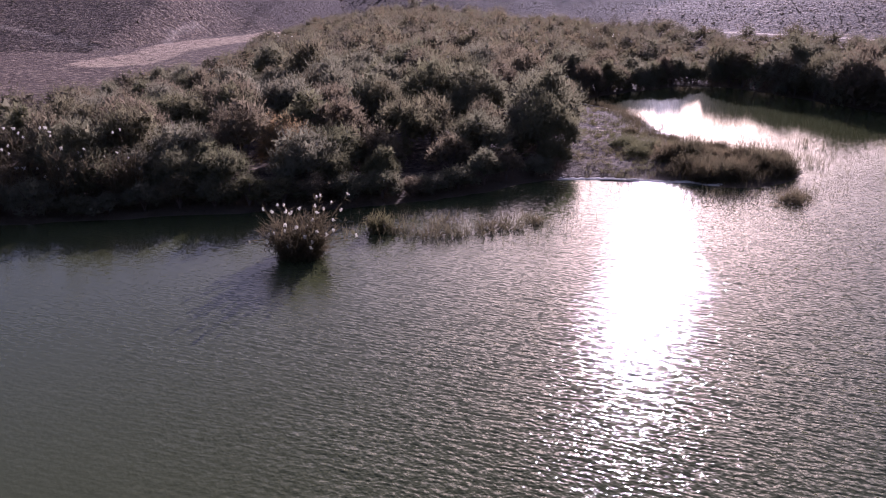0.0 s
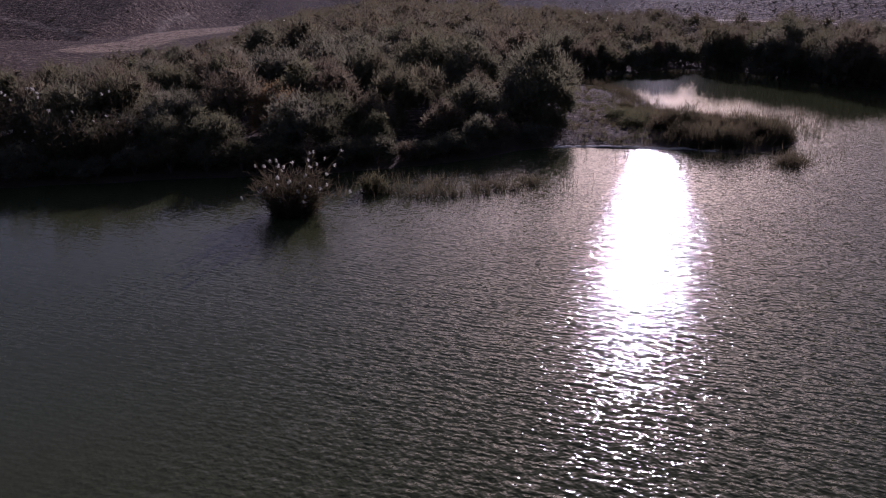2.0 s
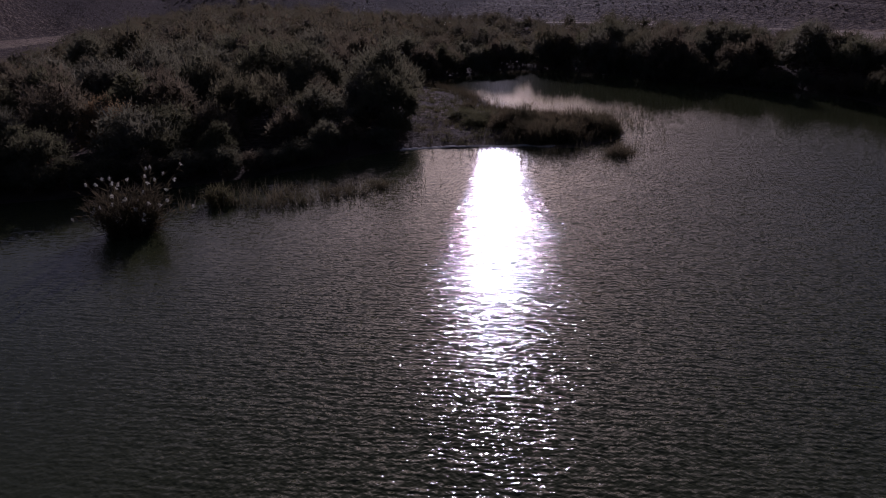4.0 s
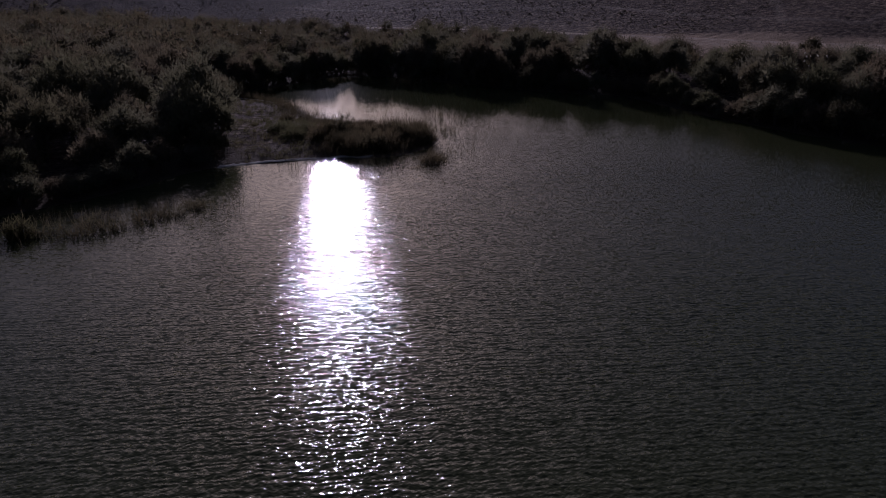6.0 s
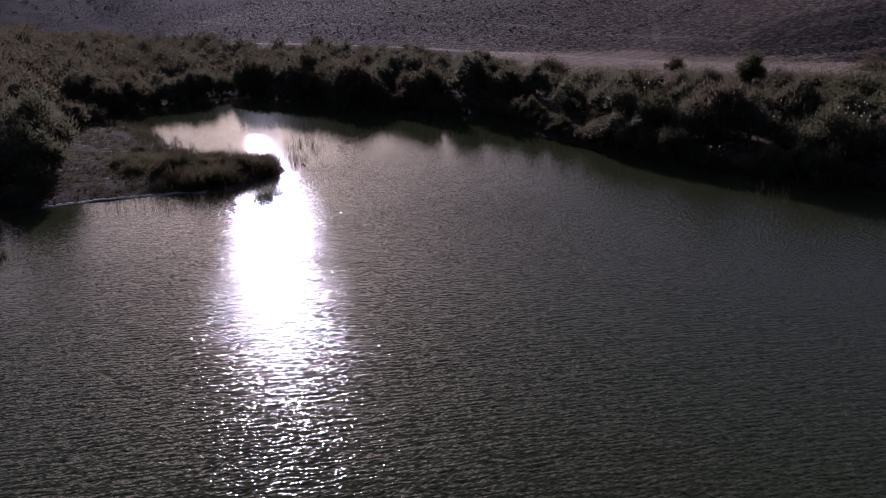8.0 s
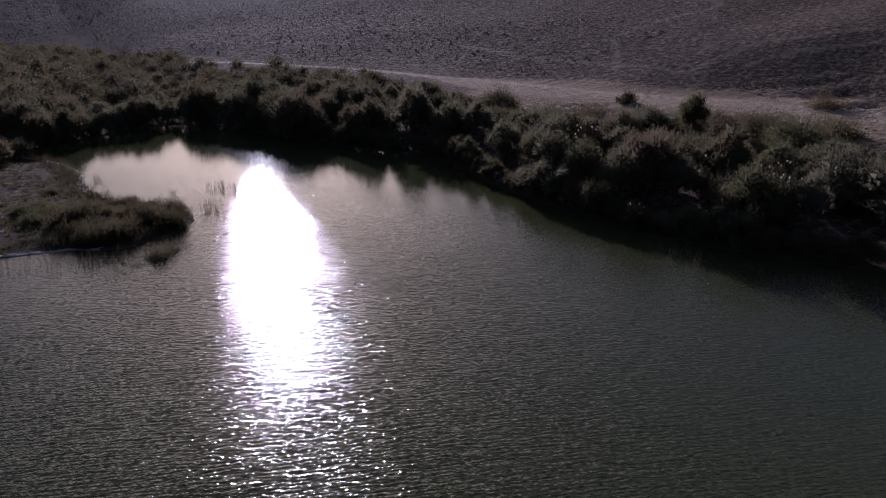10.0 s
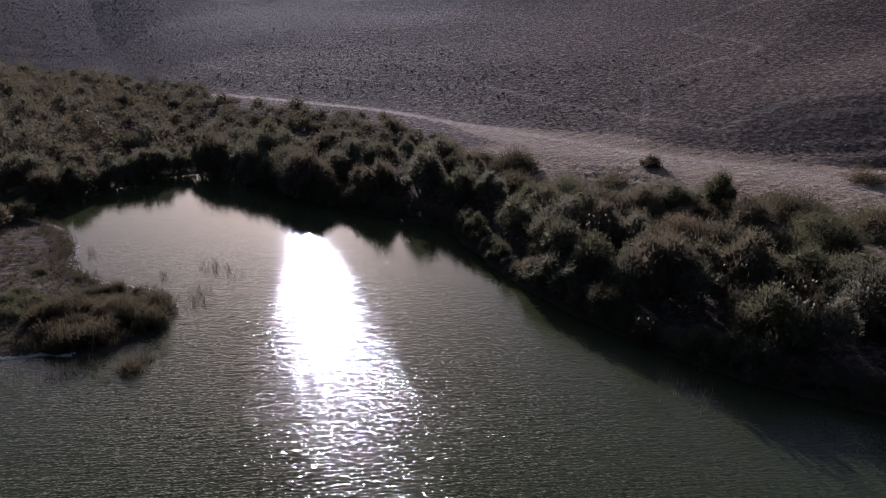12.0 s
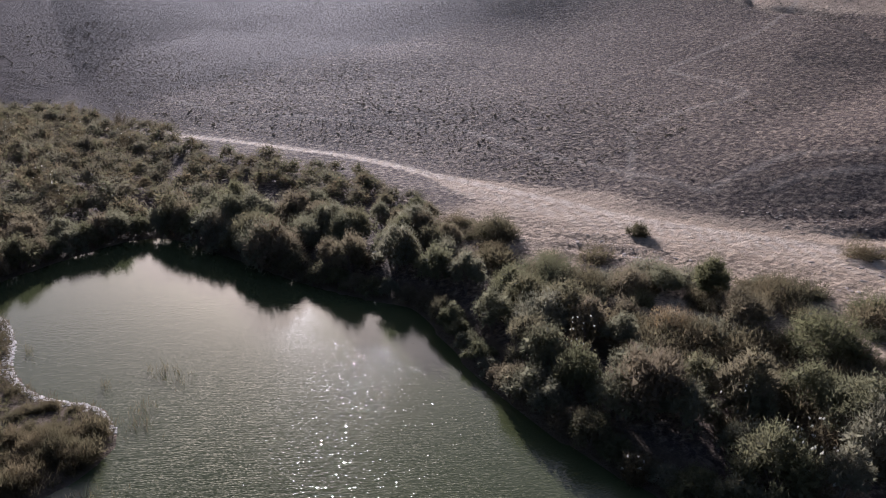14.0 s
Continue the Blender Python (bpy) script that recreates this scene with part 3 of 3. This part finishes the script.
# ---- single bushes that stand out ----
set_down(bush(6.0, 3.9, M_RUSSET, leaves=10400, label="orange-brown autumn tamarisk bush at the thicket's front", seed=101), -14, 73.0, 20)
set_down(bush(3.0, 2.2, M_RUSSET, leaves=3200, label="low orange-brown autumn tamarisk bush in the thicket", seed=102), -21.0, 69.5, 70)
set_down(bush(4.2, 2.6, M_RUSSET, leaves=3600, label="orange-brown autumn tamarisk bush by the sandy valley", seed=103), -33.0, 118, 70)
set_down(bush(3.6, 2.6, M_GREEN, leaves=4400, label="fresh green bush at the thicket's edge", seed=104), -23.5, 66.0, 10)
DARK_LABEL = "dark green bushy shrub on the sandy shelf"
set_down(bush(2.6, 1.7, M_SCRUB, 3000, 8, 0.3, 0.05, "small round dark shrub beside the sandy track", "round_shrub", seed=111), 122.2, 90.3)
set_down(bush(2.2, 3.0, M_SCRUB, 3200, 10, 0.32, 0.05, "low wide brown shrub on pale stony ground", "low_shrub", seed=112), 109.5, 85.4)
set_down(bush(4.6, 2.9, M_TAMARISK, 5200, 12, 0.42, 0.05, "grey-olive shrub on the sandy shelf", "shelf_shrub", seed=113), 105.5, 74.2)
set_down(bush(5.0, 2.8, M_TAMARISK, 5200, 12, 0.42, 0.05, "grey-olive shrub on the sandy shelf", "shelf_shrub", seed=114), 109.5, 71.6)
set_down(bush(7.0, 2.5, M_GREEN, 6400, 13, 0.42, 0.05, "upright dark green shrub with a pointed top", "upright_shrub", seed=115), 112.6, 66.4)
set_down(bush(5.8, 3.4, M_TAMARISK, 6400, 14, 0.42, 0.05, DARK_LABEL, "shelf_shrub", seed=116), 109.6, 58.6)
set_down(bush(2.3, 2.8, M_SCRUB, 2800, 10, 0.4, 0.05, "low dry brown tussock on the sand", "dry_tussock", seed=117), 121.6, 60.4)
set_down(bush(7.6, 5.0, M_GREEN, 10000, 18, 0.45, 0.05, "large yellow-green leafy shrub beside the sand", "leafy_shrub", seed=118), 111.6, 48.5)
set_down(bush(4.6, 4.0, M_SCRUB, 6400, 13, 0.42, 0.05, "dark brown shrub below the track", "shelf_shrub", seed=119), 102.4, 103.2)
set_down(bush(2.6, 2.3, M_SCRUB, 2800, 9, 0.38, 0.05, "small brown shrub below the track", "shelf_shrub", seed=120), 98.9, 111.6)
set_down(bush(5.4, 4.6, M_TAMARISK, 8400, 16, 0.45, 0.05, "broad khaki shrub below the track", "shelf_shrub", seed=121), 98.9, 84.3)
set_down(bush(3.0, 3.0, M_RUSSET, 3800, 11, 0.38, 0.05, "low rust-brown shrub on the bank", "low_shrub", seed=122), 101.3, 62.5)
set_down(bush(2.8, 2.8, M_SCRUB, 3600, 11, 0.38, 0.05, "low reddish-brown shrub on the bank", "low_shrub", seed=123), 103.5, 59.1)
set_down(bush(3.6, 3.2, M_GREEN, 4400, 11, 0.38, 0.05, "olive shrub at the edge of the sand", "shelf_shrub", seed=124), 127.6, 52.0)
set_down(bush(2.8, 3.2, M_SCRUB, 4000, 11, 0.38, 0.05, "yellowish low shrub below the gully", "low_shrub", seed=125), 145.5, 64.9)

mixed = np.random.default_rng(31)
bx, by = mixed.uniform(90, 126, 900), mixed.uniform(30, 120, 900)
lower = (line_distance(bx, by, TRACK)[0] > 21 + 9 * wobble(bx, by, 5, 2.0)) & (mixed.uniform(0, 1, 900) < 0.38) & (np.hypot((bx - 112) / 8, (by - 88) / 10) > 1) & (shore_distance(bx, by) > 11) & (wobble(bx, by, 6, 3.0) > -0.5)
spots = list(zip(bx[lower], by[lower]))[:200]
places = [(x, y, mixed.uniform(0, 360), mixed.uniform(0.7, 1.9), mixed.uniform(0.6, 1.15)) for x, y in spots]
DRY = "dry shrubs on the stony bank"
repeat(bush(1.5, 1.6, M_SCRUB, 1240, 7, 0.35, 0.05, "low dry grey-brown shrub on the stony bank", "dry_shrub", seed=130), places[0::3], DRY)
repeat(bush(1.8, 1.5, M_TAMARISK, 1300, 7, 0.35, 0.05, "low grey-olive shrub on the stony bank", "dry_shrub", seed=131), places[1::3], DRY)
repeat(bush(1.2, 1.7, M_SCRUB, 1200, 9, 0.35, 0.05, "spreading dry brown shrub on the stony bank", "dry_shrub", seed=132), places[2::3], DRY)

# ---- reeds with plumes ----
def plume_mesh(r):
    n = 60
    f = r.uniform(0, 1, n)
    base = np.stack([r.normal(0, 0.035, n), r.normal(0, 0.035, n), f * 0.34], 1)
    way = r.normal(0, 0.6, (n, 3)) + np.array((0.35, 0, 0.7))
    return mesh_of("plume", *sprays(r, base, way, 0.2, 0.05), M_PLUME)


PLUMES = [plume_mesh(np.random.default_rng(200 + i)) for i in range(3)]


def reed_clump(height, radius, stems, plumes, label, seed, lean=0.45, leaf=M_REED, leafy=16):
    """A stand of tall reeds: arching leaves, canes, and a pale plume on many a cane."""
    r = np.random.default_rng(seed)
    root = tagged(new("reed_clump"), label, "reeds")
    a, d = r.uniform(0, 2 * np.pi, stems), radius * 0.55 * np.sqrt(r.uniform(0, 1, stems))
    foot = np.stack([d * np.cos(a), d * np.sin(a)], 1)
    tall = height * np.where(r.uniform(0, 1, stems) > 0.88, r.uniform(0.75, 1.0, stems), r.uniform(0.35, 0.72, stems))
    tip = foot * (1 + lean * r.uniform(0.5, 2.2, (stems, 1))) + r.normal(0, 0.12 * height * lean, (stems, 2))
    lines = []
    for i in range(stems):
        lines.append([(*(foot[i] + (tip[i] - foot[i]) * f ** 1.8), tall[i] * f - 0.3 * (f == 0), 0.022 * (1 - 0.6 * f)) for f in (0, 0.5, 1)])
    part("cane_stand", mesh_of("cane_stand", *tubes(lines, 4), M_REED), root)
    n = stems * leafy
    k, f = r.integers(0, stems, n), r.uniform(0.05, 0.95, n)
    base = np.concatenate([foot[k] + (tip - foot)[k] * (f ** 1.8)[:, None], (tall[k] * f)[:, None]], 1)
    way = r.normal(0, 0.55, (n, 3)) + np.concatenate([(tip - foot)[k] * 0.4, np.full((n, 1), 0.75)], 1)
    part("foliage", mesh_of("foliage", *sprays(r, base, way, r.uniform(0.4, 0.9, n), 0.06, 0.5), leaf), root)
    for i in np.concatenate([np.argsort(-tall)[: plumes // 3], r.integers(0, stems, plumes - plumes // 3)]) if plumes else ():
        ob = part("plume", PLUMES[int(r.integers(3))], root, "fluffy pale seed plume")
        ob.matrix_basis = pose(*tip[i], tall[i] - 0.1, r.uniform(-40, 40), r.uniform(-40, 40), r.uniform(0, 360)) @ Matrix.Diagonal((0.6, 0.6, 0.58, 1))
    return root


set_down(reed_clump(4.3, 2.6, 190, 46, "tall dry reed clump with pale plumes standing in the water", 301, 0.75, leafy=24), -9.3, 49.4)
set_down(reed_clump(2.0, 1.3, 50, 0, "short green-brown reed clump standing in the water", 302, 0.4, M_GRASS), -4.2, 54.8)
BANK_REEDS = "stand of dry reeds with pale plumes among tamarisk"
for i, (x, y, h, w, n) in enumerate([(-36.5, 60.5, 7.2, 4.2, 20), (-31, 61.5, 7.4, 3.8, 16), (-26.5, 61.5, 6.8, 2.6, 8), (85, 61.5, 6.6, 2.6, 10), (78.9, 45, 3.2, 1.6, 6),
                                     (89.4, 43.5, 5.8, 2.4, 9), (91.0, 37.2, 6.4, 3.0, 20), (89.2, 35.0, 6.2, 3.0, 20), (88, 64.2, 6.0, 2.2, 7),
                                     (37.5, 156, 6.4, 2.4, 6), (36, 166, 6.4, 2.8, 7), (30, 232, 7.2, 3.0, 8), (46, 222, 6.8, 3.0, 7), (57, 212, 6.8, 2.8, 7), (60, 248, 7.0, 3.0, 7), (-29, 150, 6.6, 2.6, 5)]):
    set_down(reed_clump(h, w, 70, n, BANK_REEDS, 310 + i, 0.3), x, y)
for i, (x, y, h, w) in enumerate([(-2.6, 54.6, 1.3, 1.2), (-0.4, 53.6, 1.5, 1.5), (2.0, 53.6, 1.6, 1.6), (4.4, 54.4, 1.5, 1.7), (6.2, 55.2, 1.3, 1.5), (8.4, 56.6, 1.2, 1.2), (1.0, 56.0, 1.4, 1.6)]):
    set_down(reed_clump(h, w, 22, 0, "low brown reed tuft standing in the shallows", 340 + i, 0.6, M_SCRUB, 7), x, y)

# ---- peninsula ----
pen = np.random.default_rng(41)


def scatter(r, count, x0, x1, y0, y1, low, high):
    """Random ground spots with their distance from the water's edge between two bounds."""
    x, y = r.uniform(x0, x1, count * 6), r.uniform(y0, y1, count * 6)
    d = shore_distance(x, y)
    ok = (d > low) & (d < high)
    return x[ok][:count], y[ok][:count]


sx, sy = scatter(pen, 110, 18, 38, 66, 92, 0.8, 12)
repeat(bush(2.2, 1.6, M_SCRUB, 2200, 8, 0.5, 0.05, "dark brown marsh shrub on the muddy peninsula", "marsh_shrub", 1.3, 140),
       [(x, y, pen.uniform(0, 360), pen.uniform(0.6, 1.15) * (0.5 if y > 77 else 1.0), pen.uniform(0.7, 1.25)) for x, y in zip(sx, sy) if x > 25 and (y < 80 - 0.25 * (x - 24) or pen.uniform() < 0.35)], "marsh shrubs on the peninsula")
repeat(bush(1.5, 1.6, M_GREEN, 1800, 7, 0.42, 0.05, "green marsh shrub on the muddy peninsula", "marsh_shrub", 1.2, 141),
       [(22.5, 78.5, 10, 0.9, 0.8), (24.2, 81.0, 80, 1.0, 0.7), (21.8, 82.5, 50, 0.8, 0.8), (25.8, 78.2, 140, 0.8, 0.8), (23.4, 85.0, 200, 0.7, 0.6)], "green shrubs on the peninsula")


def tuft_arrays(r, x, y, z, blades, length, width, spread_out=0.5, upright=0.9):
    n = len(x) * blades
    k = np.repeat(np.arange(len(x)), blades)
    base = np.stack([x[k] + r.normal(0, 0.12, n), y[k] + r.normal(0, 0.12, n), z[k] - 0.03], 1)
    way = r.normal(0, spread_out, (n, 3))
    way[:, 2] = upright
    return sprays(r, base, way, length * r.uniform(0.5, 1.3, n), width, 0.35)


gxs, gys = scatter(pen, 1500, 15, 38.5, 68, 112, 0.3, 14)
patchy = (gxs > 26) | (wobble(gxs, gys, 3.5, 2.0) > -0.5)
gxs, gys = gxs[patchy], gys[patchy]
tagged(new("marsh_grass", mesh_of("marsh_grass", *tuft_arrays(pen, gxs, gys, land_z(gxs, gys), 9, 0.5, 0.05), M_GRASS)), "patchy olive marsh grass on the muddy peninsula", "grass", kind="stuff")
dxs, dys = scatter(pen, 420, 22, 38.5, 66, 116, 0.1, 3.0)
tagged(new("dry_rushes", mesh_of("dry_rushes", *tuft_arrays(pen, dxs, dys, land_z(dxs, dys), 7, 1.3, 0.035, 0.3), M_REED)), "dry brown rushes along the peninsula's edge", "rushes", kind="stuff")

# Sparse reeds that stand in the water.
wet_x, wet_y = [], []
for cx, cy, rx, ry, count in [(1, 54, 8, 2.0, 130), (7, 56.5, 5, 2.6, 80), (-2, 56, 6, 2.0, 60), (27, 64.0, 5, 1.6, 70), (34, 64.6, 3, 1.3, 50), (40.6, 75.5, 1.8, 1.6, 36), (41.5, 79, 1.4, 1.4, 20),
                              (44.8, 86, 2.4, 2.2, 44), (38.5, 85.3, 0.8, 0.8, 12), (46, 82.5, 1.4, 1.4, 12), (31.2, 98, 0.8, 2.0, 14), (20, 66.5, 5, 1.5, 30), (76, 36, 3.5, 3, 40), (83, 24, 3, 3, 30)]:
    wet_x.append(pen.normal(cx, rx * 0.55, count))
    wet_y.append(pen.normal(cy, ry * 0.55, count))
wet_x, wet_y = np.concatenate(wet_x), np.concatenate(wet_y)
tagged(new("water_reeds", mesh_of("water_reeds", *tuft_arrays(pen, wet_x, wet_y, np.full(len(wet_x), -0.15), 3, 1.2, 0.03, 0.22), M_DARK_REED)), "sparse thin dark reeds standing in the shallows", "reeds", kind="stuff")

clump = bush(1.1, 1.3, M_SCRUB, 1200, 8, 0.4, 0.05, "dark half-drowned shrub in the shallows", "drowned_shrub", 1.0, 150)
repeat(clump, [(32.0, 62.4, 0, 1.1, 0.9), (29.8, 60.8, 80, 0.6, 0.6), (33.6, 63.2, 140, 0.7, 0.8)], "drowned shrubs off the peninsula")


def dead_branch(label, seed, length, count):
    r = np.random.default_rng(seed)
    lines = []
    for _ in range(count):
        a, h = r.uniform(0, 6.28), length * r.uniform(0.5, 1.0)
        lines.append([(h * 0.6 * f * math.cos(a) + r.normal(0, 0.03), h * 0.6 * f * math.sin(a), h * 0.75 * f - 0.25 * (f == 0), 0.035 * (1.1 - f)) for f in (0, 0.4, 0.7, 1)])
    root = tagged(new("dead_branch"), label, "branch")
    part("limb", mesh_of("limb", *tubes(lines, 5), M_BARK), root)
    return root


set_down(dead_branch("thin dead stick standing in the pond", 160, 1.2, 2), 4.5, 51.0)
set_down(dead_branch("bare dead branch lying in the shallows", 161, 1.3, 6), 31.2, 96.8)
set_down(dead_branch("bare dead branch rising from the shallows", 162, 2.2, 4), 34.8, 65.6)
set_down(dead_branch("bare dead branch beside the drowned shrubs", 163, 1.5, 5), 28.6, 62.6)


# ---- stones ----
def stone_mesh(name, r, flat, material, around=7, levels=5):
    turn = np.arange(around) * 2 * np.pi / around
    f = np.linspace(0.06, 0.94, levels)
    rad = np.sin(np.pi * f)[:, None] ** 0.7 * r.uniform(0.75, 1.2, (levels, around))
    v = np.stack([rad * np.cos(turn), rad * np.sin(turn) * 0.8, (-np.cos(np.pi * f) * flat)[:, None] + r.normal(0, 0.05, (levels, around))], -1).reshape(-1, 3)
    q = np.arange(levels * around).reshape(levels, around)
    nxt = np.roll(q, -1, 1)
    sides = np.stack([q[:-1], nxt[:-1], nxt[1:], q[1:]], -1).reshape(-1, 4)
    c = len(v)
    v = np.concatenate([v, v[:around].mean(0)[None], v[-around:].mean(0)[None]])
    caps = []
    for s in range(0, around):
        caps.append((c, q[0, (s + 1) % around], q[0, s], c))
        caps.append((c + 1, q[-1, s], q[-1, (s + 1) % around], c + 1))
    me = bpy.data.meshes.new(name)
    me.from_pydata([tuple(p) for p in v], [], [tuple(int(i) for i in f) for f in sides] + [tuple(int(i) for i in f[:3]) for f in caps])
    me.materials.append(material)
    return me


rock_rng = np.random.default_rng(51)
ROCKS = [stone_mesh("rock", rock_rng, flat, M_ROCK) for flat in (0.5, 0.65, 0.35, 0.45)]
bands = [((146, 88), (156, 72), 4.5, 80, 0.24), ((133, 62), (150, 52), 6.0, 60, 0.3), ((112, 98), (117, 80), 5.0, 110, 0.26), ((104, 90), (108, 76), 3.0, 40, 0.28), ((128, 55), (118, 44), 3.5, 30, 0.3)]
for (ax, ay), (bx, by), wide, count, big in bands:
    for _ in range(count):
        f = rock_rng.uniform()
        x, y = ax + (bx - ax) * f + rock_rng.normal(0, wide * 0.6), ay + (by - ay) * f + rock_rng.normal(0, wide * 0.6)
        s = big * rock_rng.uniform(0.3, 1.3) ** 1.5
        ob = tagged(new("rock", ROCKS[int(rock_rng.integers(4))]), "pale brown weathered rock on sandy ground", "rock", "rocks beside the sandy track")
        ob.matrix_basis = pose(x, y, float(land_z(x, y)) + s * 0.05, 0, 0, rock_rng.uniform(0, 360)) @ Matrix.Diagonal((s * 1.4, s, s * 0.5, 1))

# Salt crust: pale crumbs in a broken line along the peninsula's edge and the near shores.
crumbs, crumb_rng = [], np.random.default_rng(61)
shape_v = np.array([(-1, -1, 0), (1, -1, 0), (1, 1, 0), (-1, 1, 0), (-0.6, -0.6, 1), (0.6, -0.6, 1), (0.6, 0.6, 1), (-0.6, 0.6, 1)], float)
shape_f = np.array([(4, 5, 6, 7), (0, 1, 5, 4), (1, 2, 6, 5), (2, 3, 7, 6), (3, 0, 4, 7)])
rim = SHORE[(SHORE[:, 1] > 55) & (SHORE[:, 1] < 122) & (SHORE[:, 0] > 12) & (SHORE[:, 0] < 40)]
for (ax, ay), (bx, by) in zip(rim[:-1], rim[1:]):
    if math.hypot(bx - ax, by - ay) > 4 or (ay < 75 and ax > 27):
        continue
    for _ in range(int(math.hypot(bx - ax, by - ay) * (17 if ay > 71 else 36))):
        f = crumb_rng.uniform()
        x, y = ax + (bx - ax) * f, ay + (by - ay) * f
        off = abs(crumb_rng.normal(0, 0.55)) * (1 if ay > 74 else 0.3)
        nx_, ny_ = -(by - ay), bx - ax
        ln = math.hypot(nx_, ny_) + 1e-6
        x, y = x - nx_ / ln * -off * 1.0, y - ny_ / ln * -off
        s = crumb_rng.uniform(0.05, 0.19)
        a = crumb_rng.uniform(0, 6.28)
        v = shape_v * (s * crumb_rng.uniform(0.7, 1.6), s, s * 0.35) * crumb_rng.uniform(0.8, 1.2, (8, 3))
        crumbs.append((np.stack([v[:, 0] * math.cos(a) - v[:, 1] * math.sin(a) + x, v[:, 0] * math.sin(a) + v[:, 1] * math.cos(a) + y, v[:, 2] + max(float(land_z(x, y)), -0.02) - 0.01], 1), shape_f))
tagged(new("salt_crust", mesh_of("salt_crust", *joined(crumbs), M_CRUST)), "broken white salt crust along the muddy shore", "salt crust", kind="stuff")

# ---- small shrubs over the slopes ----
hill = np.random.default_rng(71)
hx = np.concatenate([hill.uniform(60, 330, 76000), hill.uniform(-190, 60, 14000), hill.uniform(40, 460, 9000)])
hy = np.concatenate([hill.uniform(55, 420, 76000), hill.uniform(175, 420, 14000), hill.uniform(420, 640, 9000)])
hd, hs = line_distance(hx, hy, TRACK)
west_part = (hx < 60) & (hy > np.where(hx < -72, 182, 240)) & (line_distance(hx, hy, VALLEY)[0] > 11)
ok = ((hs > 0) & (hd > 7)) | (west_part & ~inside(hx, hy, GROVE))
ok &= hill.uniform(0, 1, len(hx)) < (0.6 + 0.2 * wobble(hx, hy, 12, 1.0)) * (1 - 0.6 * ease(hy, 260, 420) * (hx > 60)) * np.where((hy < 122) & (hd < 62), 0.15, 1.0)
hx, hy, hd = hx[ok], hy[ok], hd[ok]
hz = land_z(hx, hy)
size = hill.uniform(0.09, 0.21, len(hx)) * (1 + 0.9 * (hill.uniform(0, 1, len(hx)) > 0.97)) * (1 + 0.5 * ease(-hd, -90, -40) * (hy > 118)) * (1 + 0.2 * ease(hy, 260, 420)) * (1 + 0.8 * ease(-hx, -30, 40))
n = 5
k = np.repeat(np.arange(len(hx)), n)
a = hill.uniform(0, 6.28, len(k))
base = np.stack([hx[k] + np.cos(a) * size[k] * 0.15, hy[k] + np.sin(a) * size[k] * 0.15, hz[k] - 0.04], 1)
way = np.stack([np.cos(a) * 0.9, np.sin(a) * 0.9, np.full(len(k), 0.5)], 1) + hill.normal(0, 0.25, (len(k), 3))
tagged(new("slope_shrubs", mesh_of("slope_shrubs", *needles(hill, base, way, size[k] * hill.uniform(0.9, 1.5, len(k)), size[k] * 1.3), M_DOTS)), "scattered small dark desert shrubs over stony slopes", "shrubs", kind="stuff")
